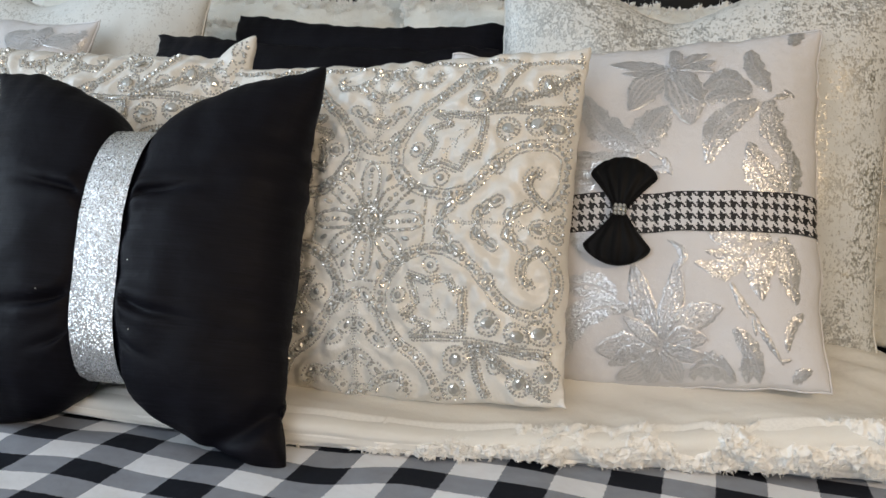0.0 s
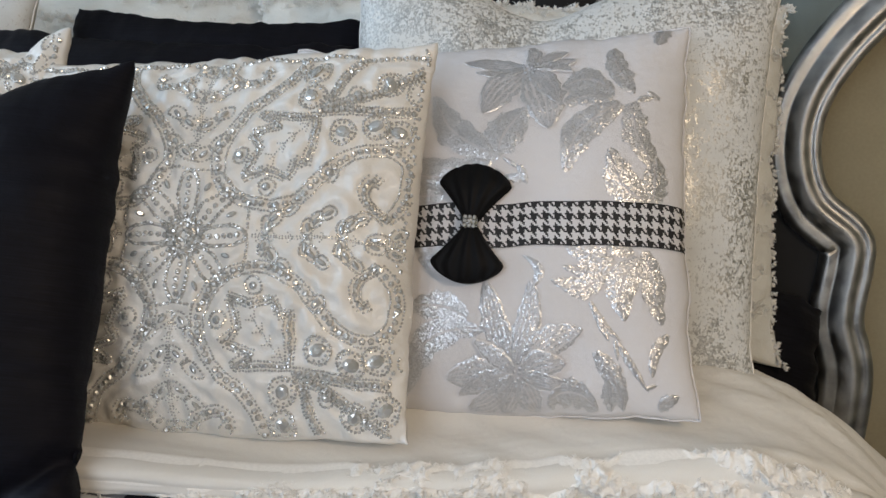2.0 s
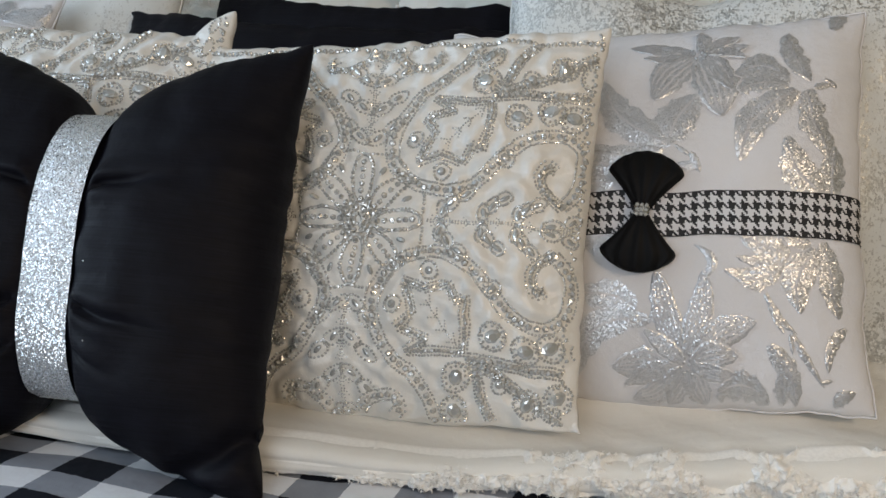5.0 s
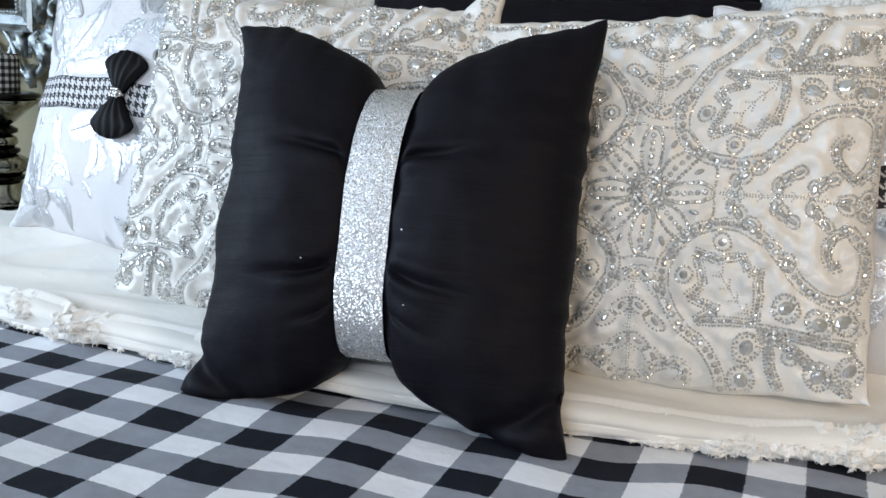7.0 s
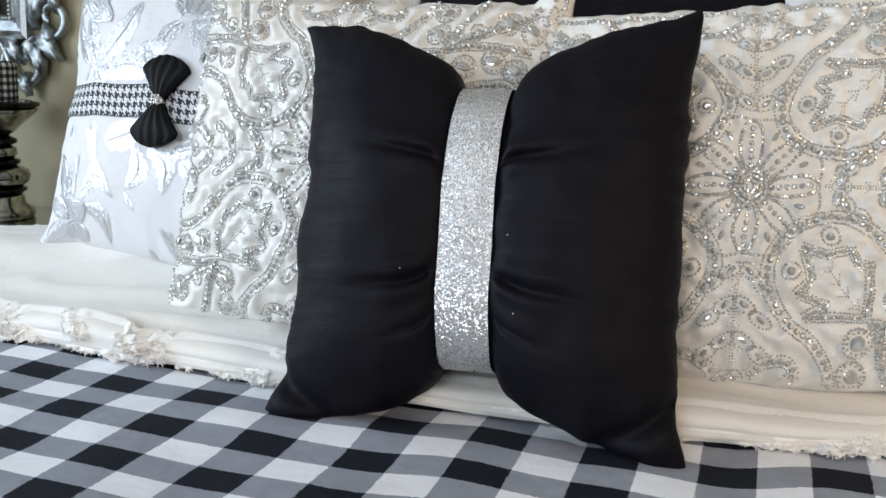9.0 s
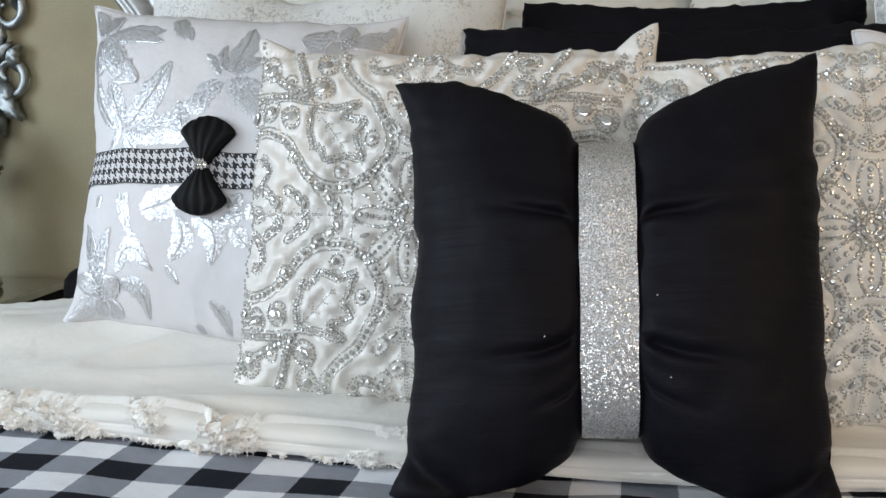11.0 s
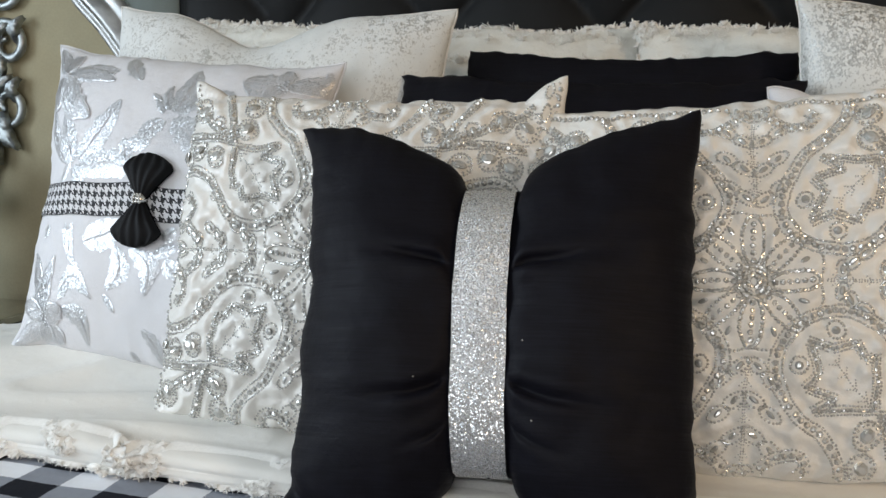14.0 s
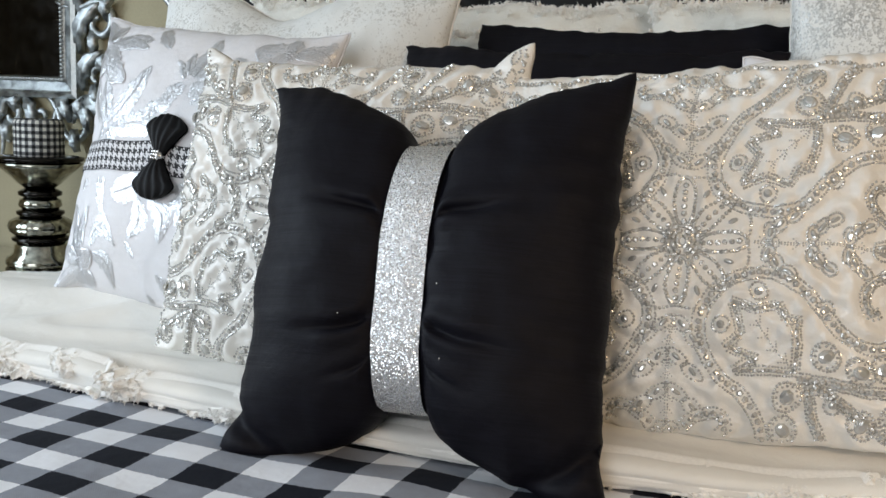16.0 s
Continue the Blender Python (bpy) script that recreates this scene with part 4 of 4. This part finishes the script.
SCROLL = [(0.012, 0.2), (0.013, 0.187), (0.029, 0.174), (0.047, 0.172), (0.055, 0.182), (0.047, 0.19)]
CROSS = [[(0.126, 0.133), (0.173, 0.139), (0.225, 0.142)], [(0.131, 0.136), (0.14, 0.166), (0.155, 0.199)], [(0.137, 0.14), (0.173, 0.158), (0.222, 0.189)]]
BIG = [(0.153, 0.112, 60), (0.114, 0.151, 30), (0.186, 0.123, 100), (0.211, 0.118, 60), (0.112, 0.182, 160), (0.191, 0.173, 10), (0.222, 0.165, 60)]
SMALL = [(0.083, 0.05), (0.046, 0.085), (0.16, 0.157), (0.149, 0.066), (0.24, 0.12)]


def bead_pattern():
    """Small bead places (x, z, radius) and stones (x, z, turn, kind) of one quarter."""
    dots, stones = [], []

    def row(pts, step, r, off=0.0):
        P = spline([(a, b, 0) for a, b in pts], step)
        for i, p in enumerate(P):
            d = (P[min(i + 1, len(P) - 1)] - P[max(i - 1, 0)]).normalized()
            dots.append((p.x - d.y * off, p.y + d.x * off, r))

    def straight(pts, step, r, off=0.0):
        for a, b in zip(pts, pts[1:]):
            n = max(2, int(math.dist(a, b) / step))
            for i in range(n):
                dx, dy = (b[0] - a[0]) / n, (b[1] - a[1]) / n
                q = math.hypot(dx, dy)
                dots.append((a[0] + dx * i - dy / q * off, a[1] + dy * i + dx / q * off, r))

    def ring(x, y, r, n, size):
        for k in range(n):
            dots.append((x + r * math.cos(2 * math.pi * k / n), y + r * math.sin(2 * math.pi * k / n), size))

    for pts in (C_CURVE, SCROLL):
        w = 0.0062 if pts is C_CURVE else 0.005
        row(pts, 0.0078, 0.0039)
        for o in (-w, w):
            row(pts, 0.0031, 0.0016, o)
    row(HOOK, 0.005, 0.0034)
    for o in (-0.005, 0.005):
        row(HOOK, 0.0031, 0.0016, o)
    straight(STAR, 0.0036, 0.0026)
    straight(STAR, 0.003, 0.0015, 0.0042)
    straight(STAR, 0.003, 0.0015, -0.0042)
    for pts in CROSS:
        row(pts, 0.0056, 0.0038)
        for o in (-0.005, 0.005):
            row(pts, 0.0031, 0.0016, o)
    straight([(0.122, 0.127), (0.079, 0.077)], 0.003, 0.0011)
    for k in range(4):
        x, y = 0.115 - 0.010 * k, 0.118 - 0.0115 * k
        straight([(x, y), (x - 0.012, y + 0.001)], 0.003, 0.0011)
        straight([(x, y), (x - 0.001, y - 0.012)], 0.003, 0.0011)
    for x, y, a in BIG:
        stones.append((x, y, a, 0))
        ring(x, y, 0.0138, 24, 0.0019)
        ring(x, y, 0.0105, 12, 0.0017)
    for x, y in SMALL:
        stones.append((x, y, 0, 1))
        ring(x, y, 0.0088, 16, 0.0018)
    # flower quarter
    for k in (0, 1, 2):
        a = math.radians(45 * k)
        ca, sa = math.cos(a), math.sin(a)
        for i in range(6):
            s = 0.022 + 0.0075 * i
            dots.append((s * ca, s * sa, 0.0034))
        for i in range(36):
            b = 2 * math.pi * i / 36
            s, q = 0.042 + 0.026 * math.cos(b), 0.0105 * math.sin(b)
            dots.append((s * ca - q * sa, s * sa + q * ca, 0.0025))
    for k in (0, 1):
        a = math.radians(22.5 + 45 * k)
        stones.append((0.055 * math.cos(a), 0.055 * math.sin(a), 22.5 + 45 * k, 2))
        for i in range(16):
            b = math.radians(45 * k + 45 * i / 15)
            rr = 0.067 + 0.006 * math.sin(math.pi * i / 15)
            dots.append((rr * math.cos(b), rr * math.sin(b), 0.0020))
    for r0, n in ((0.006, 3), (0.0115, 5), (0.0165, 7)):
        for k in range(n):
            b = math.pi / 2 * k / n
            dots.append((r0 * math.cos(b), r0 * math.sin(b), 0.0032))
    # border
    edge = [(0.2485, 0.004 + 0.0245 * k) for k in range(9)]
    row([(a + 0.003 * math.sin(1.9 * k), b) for k, (a, b) in enumerate(edge)], 0.0062, 0.0034)
    row([(0.02 + 0.026 * k, 0.204 + 0.003 * math.sin(2.1 * k)) for k in range(9)], 0.0066, 0.0034)
    # sprigs on the two axes
    straight([(0.075, 0.001), (0.24, 0.001)], 0.003, 0.0011)
    for k in range(9):
        straight([(0.085 + 0.017 * k, 0.001), (0.077 + 0.017 * k, 0.007)], 0.003, 0.001)

    def lobe(x, y, t, long=0.0108, wide=0.0062):
        """An oval stone in a ring of beads."""
        stones.append((x, y, t, 2))
        c0, s0 = math.cos(math.radians(t)), math.sin(math.radians(t))
        for j in range(18):
            b = 2 * math.pi * j / 18
            ex, ey = long * math.cos(b), wide * math.sin(b)
            dots.append((x + ex * c0 - ey * s0, y + ex * s0 + ey * c0, 0.0017))

    for x0, reach in ((0.086, 0.028), (0.130, 0.024), (0.167, 0.022)):
        for k, (q, t) in enumerate(((0.2, 100), (0.55, 55), (0.95, 35))):
            lobe(x0 + reach * q ** 1.4, 0.006 + reach * 0.85 * q, t, 0.0092)
    lobe(0.205, 0.004, 10)
    lobe(0.226, 0.010, 25, 0.009)
    straight([(0.001, 0.078), (0.001, 0.2)], 0.003, 0.0011)
    for y0 in (0.079, 0.113, 0.148):
        lobe(0.008, y0 + 0.007, 42)
        lobe(0.021, y0 + 0.021, 50)
        for k in range(3):
            straight([(0.001, y0 + 0.011 * k), (0.006, y0 + 0.008 + 0.011 * k)], 0.003, 0.001)
    lobe(0.004, 0.192, 85, 0.009)
    # the pattern widens away from its middle axis
    dots = [(x + 0.06 * y * min(1.0, x / 0.03), y, q) for x, y, q in dots]
    stones = [(x + 0.06 * y * min(1.0, x / 0.03), y, t, kind) for x, y, t, kind in stones]
    return dots, stones


DOTS, STONES = bead_pattern()
near = np.full((180, 160), 1.0)
gx, gz = np.meshgrid(np.arange(180) * 0.0015, np.arange(160) * 0.0015, indexing="ij")
for x, z, q in DOTS:
    near = np.minimum(near, np.hypot(gx - x * 1.03, gz - z * 1.06))
# the satin is drawn in along the stitching and puffs up between
RELIEF = (0.0048 * np.exp(-(near / 0.0065) ** 2) - 0.003 * np.clip((near - 0.006) / 0.014, 0, 1)).tolist()
bead.relief = bead_flap.relief = RELIEF
OCT = [(1, 0, 0), (0.31, 0.95, 0), (-0.81, 0.59, 0), (-0.81, -0.59, 0), (0.31, -0.95, 0)]


def rim_quarter(rim, sx, sz, ox, oz, kx, kz):
    """The rim's beads of one quarter, as seen from the pattern's middle."""
    return [((x - ox) * sx / kx, (z - oz) * sz / kz, q) for x, z, q in rim if (x - ox) * sx > 0 and (z - oz) * sz > 0]


def beaded_pillow(bead, m, label, seed, kx, kz, drift=0.0):
    e = cushion_thing("beaded_pillow", bead, m, M_IVORY, label, "beaded pillows", 180)
    r = random.Random(seed)
    V, F = [], []
    ox, oz = bead.centre
    rim = []
    for side in (-1, 1):
        inner = ox + side * 0.24 * kx
        for k in range(int(bead.h / 0.0105)):
            z = -bead.h / 2 + 0.008 + 0.0105 * k
            rim += [(side * (0.2515 - 0.002 * (k % 2)), z, 0.0026), (side * (0.2465 + 0.001 * (k % 3)), z + 0.005, 0.0019)]
            if 0.2575 - side * inner > 0.028 and k % 2:
                for j in range(14):
                    a = 2 * math.pi * j / 14
                    rim.append((side * 0.2375 + 0.0052 * math.cos(a), z + 0.0078 * math.sin(a), 0.0018))
    reach = bead.h / 2 - 0.005
    for sx in (-1, 1):
        for sz in (-1, 1):
            for x, z, q in DOTS + rim_quarter(rim, sx, sz, ox, oz, kx, kz):
                wob = Vector((x * 28 * sx, z * 28 * sz, seed))
                x, z = ox + x * sx * kx - drift * z * (sz < 0) + 0.0014 * noise.noise(wob) + r.gauss(0, 0.00025), oz + z * sz * kz + 0.0014 * noise.noise(wob + Vector((7, 3, 1))) + r.gauss(0, 0.00025)
                if abs(x) > 0.2535 or abs(z) > reach:
                    continue
                mm = bead.spot(x, bead.h / 2 + z, 0.0)
                tilt = Matrix.Rotation(r.uniform(0, 6.28), 3, "Z") @ Matrix.Rotation(r.gauss(0, 0.2), 3, "X")
                A = mm.to_3x3() @ tilt
                o, q = len(V), q * 1.1
                for a, b, c in OCT:
                    V.append(mm.translation + A @ Vector((a * q, b * q, q * 0.15)))
                for a, b, c in OCT:
                    V.append(mm.translation + A @ Vector((a * q * 0.55, b * q * 0.55, q * 0.95)))
                for k in range(5):
                    l = (k + 1) % 5
                    F.append((o + k, o + l, o + 5 + l, o + 5 + k))
                F.append((o + 5, o + 6, o + 7, o + 8, o + 9))
            for x, z, t, kind in STONES:
                x, z = ox + x * sx * kx - drift * z * (sz < 0), oz + z * sz * kz
                if abs(x) > 0.249 or abs(z) > reach:
                    continue
                turn = (t if sx * sz > 0 else -t) + r.gauss(0, 6)
                mm = bead.spot(x, bead.h / 2 + z, 0.0008, turn) @ pose(0, 0, 0, r.gauss(0, 7), r.gauss(0, 7), 0)
                shared(("crystal", "round_crystal", "oval_crystal")[kind], (STONE, ROUND, OVAL)[kind], mm, e)
    from_arrays("bead_embroidery", V, F, M_BEAD, e, "silver seed beads and sequins in scrolls and stars", kind="stuff")
    return e


beaded_pillow(bead, lean(0.245, 0.163, 0.658, 16, 0, -2.5), "ivory satin pillow embroidered with silver beads and crystals, warmly lit", 31, 1.02, 1.03, 0.06)
beaded_pillow(bead_flap, lean(-0.238, 0.155, 0.635, 16, 0, 0), "ivory satin pillow embroidered with silver beads and crystals, daylit", 32, 1.04, 1.11)

# ---- black bow pillow ----
NECK = 0.004
black = Cushion(0.439, 0.486, 0.2, 0.025, 0.5, 1, 0.006, neck=True, ears=0.006, flap=(-0.018, 0.0), wave=0.006)
bow = cushion_thing("bow_pillow", black, lean(-0.0125, -0.019, 0.588, 19, 4, -2), M_BLACK, "black satin pillow gathered at its waist by a glitter band", "", 130)
bm = bmesh.new()
rows = []
for side in (-1, 1):
    for i in range(61):
        v = (-1 + 2 * i / 60) * -side
        p = black.at(NECK, v, side, 0.008)
        px = NECK * black.w / 2 + 0.0012 * noise.noise(Vector((v * 3, side, 4)))
        rows.append([bm.verts.new((px + dx, p.y + 0.0015 * side * -abs(dx) / 0.027, p.z)) for dx in (-0.0278, -0.027, -0.0135, 0.0, 0.0135, 0.027, 0.0278)])
rows.append(rows[0])
grid_faces(bm, rows)
bmesh.ops.remove_doubles(bm, verts=bm.verts[:], dist=1e-6)
bmesh.ops.recalc_face_normals(bm, faces=bm.faces)
part("glitter_band", bm, M_GLITTER, bow, "silver glitter band")
for x, z in ((0.045, 0.215), (-0.06, 0.17), (0.06, 0.12)):
    shared("stray_rhinestone", TINY, black.spot(x, z, 0.0005) @ Matrix.Scale(0.4, 4), bow)

# ---- nightstand with candle, ornate picture ----
ns = tagged(new("nightstand"), "mirrored nightstand beside the bed", "nightstand")
bm = bmesh.new()
box(bm, -2.0, -1.40, 0.72, 1.13, 0.0, 0.53)
part("cabinet", bm, M_HEAD, ns, smooth=False)
bm = bmesh.new()
box(bm, -2.02, -1.38, 0.70, 1.14, 0.53, 0.55)
bmesh.ops.bevel(bm, geom=bm.edges[:], offset=0.004, segments=2, affect="EDGES")
part("tabletop", bm, M_MIRROR, ns, "mirror glass top", smooth=False)

ch = tagged(new("candle_holder"), "mercury glass candle holder with dark rings on the nightstand", "candle holder")
ch.location = (-1.555, 0.965, 0.55)
part("base", lathe([(0.085, 0), (0.09, 0.008), (0.088, 0.02), (0.07, 0.035), (0.066, 0.055), (0.06, 0.062)]), M_MERC, ch)
part("ring", lathe([(0.06, 0.062), (0.072, 0.068), (0.074, 0.074), (0.062, 0.08)]), M_DARKGLASS, ch)
bm = lathe([(0.06, 0.08), (0.075, 0.09), (0.08, 0.105), (0.075, 0.12), (0.05, 0.132)], 48)
for v in bm.verts:
    a = math.atan2(v.co.y, v.co.x)
    k = 1 + 0.03 * math.cos(a * 16)
    v.co.x, v.co.y = v.co.x * k, v.co.y * k
part("bulb", bm, M_MERC, ch)
part("ring", lathe([(0.05, 0.132), (0.06, 0.137), (0.06, 0.145), (0.045, 0.15)]), M_DARKGLASS, ch)
part("bead", lathe([(0.045, 0.15), (0.055, 0.16), (0.052, 0.175), (0.04, 0.182)]), M_MERC, ch)
part("ring", lathe([(0.04, 0.182), (0.055, 0.188), (0.055, 0.197), (0.04, 0.205)]), M_DARKGLASS, ch)
part("cup", lathe([(0.035, 0.205), (0.05, 0.215), (0.075, 0.24), (0.1, 0.262), (0.108, 0.272), (0.1, 0.276)]), M_MERC, ch)
part("rim", lathe([(0.1, 0.276), (0.112, 0.28), (0.112, 0.288), (0.09, 0.292)]), M_DARKGLASS, ch)
cd = lathe([(0.062, 0.0), (0.063, 0.004), (0.063, 0.088), (0.058, 0.095), (0.03, 0.09)], 40)
uvl = cd.loops.layers.uv.new("weave")
for f in cd.faces:
    for loop in f.loops:
        a = math.atan2(loop.vert.co.y, loop.vert.co.x)
        loop[uvl].uv = ((a if not (a < -2.5 and any(math.atan2(w.co.y, w.co.x) > 2.5 for w in f.verts)) else a + 2 * math.pi) * 0.063, loop.vert.co.z)
candle = part("candle", cd, M_GINGHAM)
candle.location = (-1.555, 0.965, 0.842)
tagged(candle, "black and white gingham wrapped pillar candle on glass holder", "candle")

pic = tagged(new("picture"), "ornate antique silver frame with dark mirror on beige wall", "picture frame")
PX0, PX1, PZ0, PZ1 = -2.055, -1.575, 0.992, 1.472
bm = bmesh.new()
prof = ((0.0, 0.0), (0.0, 0.03), (0.012, 0.036), (0.02, 0.028), (0.045, 0.022), (0.055, 0.03), (0.06, 0.02), (0.06, 0.008))
rows = []
for cx, cz, sx, sz in ((PX0, PZ0, 1, 1), (PX1, PZ0, -1, 1), (PX1, PZ1, -1, -1), (PX0, PZ1, 1, -1), (PX0, PZ0, 1, 1)):
    rows.append([bm.verts.new((cx + sx * a, WY - h, cz + sz * a)) for a, h in prof])
grid_faces(bm, rows)
bmesh.ops.recalc_face_normals(bm, faces=bm.faces)
part("frame", bm, M_PEWTER, pic, "antique silver frame", smooth=False)
bm = bmesh.new()
box(bm, PX0 + 0.055, PX1 - 0.055, WY - 0.012, WY - 0.002, PZ0 + 0.055, PZ1 - 0.055)
part("panel", bm, M_DARKGLASS, pic, "dark glass", smooth=False)
BALL = bmesh.new()
bmesh.ops.create_icosphere(BALL, subdivisions=1, radius=0.006)
BALL = mesh(BALL, "frame_bead", M_PEWTER)
for k in range(36):
    t = k / 35
    shared("frame_bead", BALL, pose(PX0 + 0.05 + t * (PX1 - PX0 - 0.1), WY - 0.03, PZ0 + 0.052), pic)
    shared("frame_bead", BALL, pose(PX1 - 0.052, WY - 0.03, PZ0 + 0.05 + t * (PZ1 - PZ0 - 0.1)), pic)


def scroll(cx, cz, r, start, turns, tail, flip):
    """A spiral that unwinds into a tail."""
    pts = []
    n = 40
    for i in range(n + 1):
        s = i / n
        a = math.radians(start) + flip * turns * 2 * math.pi * s
        q = r * (0.18 + 0.82 * s)
        pts.append(Vector((cx + q * math.cos(a), WY - 0.02, cz + q * math.sin(a))))
    d = pts[-1] - pts[-2]
    d.normalize()
    for i in range(1, 12):
        w = i / 11
        turn = Matrix.Rotation(flip * 0.9 * w, 3, "Y")
        pts.append(pts[-1] + (turn @ d) * tail / 11)
    return tube(pts, lambda t: 0.004 + 0.0075 * math.sin(math.pi * min(1, 0.1 + 0.85 * t)), 8, 0.9)


for cx, cz, r, st, tu, tail, fl in ((-1.50, 1.20, 0.060, 90, 1.1, 0.12, 1), (-1.505, 1.05, 0.055, 250, 1.0, 0.09, -1), (-1.50, 1.34, 0.060, 200, 1.1, 0.12, -1), (-1.53, 1.45, 0.05, 20, 1.0, 0.09, 1),
                                    (-1.585, 0.925, 0.058, 180, 1.0, 0.12, -1), (-1.71, 0.935, 0.045, 0, 1.0, 0.09, 1), (-1.83, 0.94, 0.055, 180, 1.1, 0.11, 1), (-1.95, 0.935, 0.05, 0, 1.0, 0.1, -1)):
    part("scroll", scroll(cx, cz, r, st, tu, tail, fl), M_PEWTER, pic)


def acanthus(p, q, w):
    a, b = Vector((p[0], WY - 0.015, p[1])), Vector((q[0], WY - 0.03, q[1]))
    bm = bmesh.new()
    d = (b - a)
    side = Vector((-d.z, 0, d.x)).normalized()
    rows = []
    for i in range(13):
        s = i / 12
        ww = w * math.sin(math.pi * min(1, 0.08 + 0.9 * s)) * (1 + 0.25 * math.sin(s * 20))
        c = a + d * s + Vector((0, -0.018 * math.sin(math.pi * s), 0)) + side * 0.15 * d.length * math.sin(math.pi * s)
        rows.append([bm.verts.new(c + side * ww * k + Vector((0, dy, 0))) for k, dy in ((-1, 0.012), (-0.5, -0.004), (0, 0.004), (0.5, -0.004), (1, 0.012))])
    grid_faces(bm, rows)
    ob = part("acanthus_leaf", bm, M_PEWTER, pic)
    mod = ob.modifiers.new("thickness", "SOLIDIFY")
    mod.thickness = 0.006
    return ob


for p, q, w in (((-1.565, 1.022), (-1.485, 1.122), 0.02), ((-1.565, 0.992), (-1.475, 0.942), 0.022), ((-1.575, 1.122), (-1.49, 1.25), 0.02), ((-1.575, 1.222), (-1.485, 1.37), 0.02), ((-1.575, 0.985), (-1.53, 0.90), 0.018),
                ((-1.655, 0.992), (-1.60, 0.93), 0.016), ((-1.775, 0.992), (-1.735, 0.91), 0.016), ((-1.855, 0.992), (-1.905, 0.91), 0.018), ((-1.64, 0.885), (-1.72, 0.905), 0.014)):
    acanthus(p, q, w)
for cx, cz, r in ((-1.50, 1.20, 0.06), (-1.505, 1.05, 0.055), (-1.585, 0.925, 0.055), (-1.83, 0.94, 0.05)):
    for k in range(2):
        b = math.radians(-70 + 150 * k + 40 * cx * cz)
        c = b + 0.75
        acanthus((cx + 0.5 * r * math.cos(b), cz + 0.5 * r * math.sin(b)), (cx + 1.4 * r * math.cos(c), cz + 1.4 * r * math.sin(c)), 0.011)
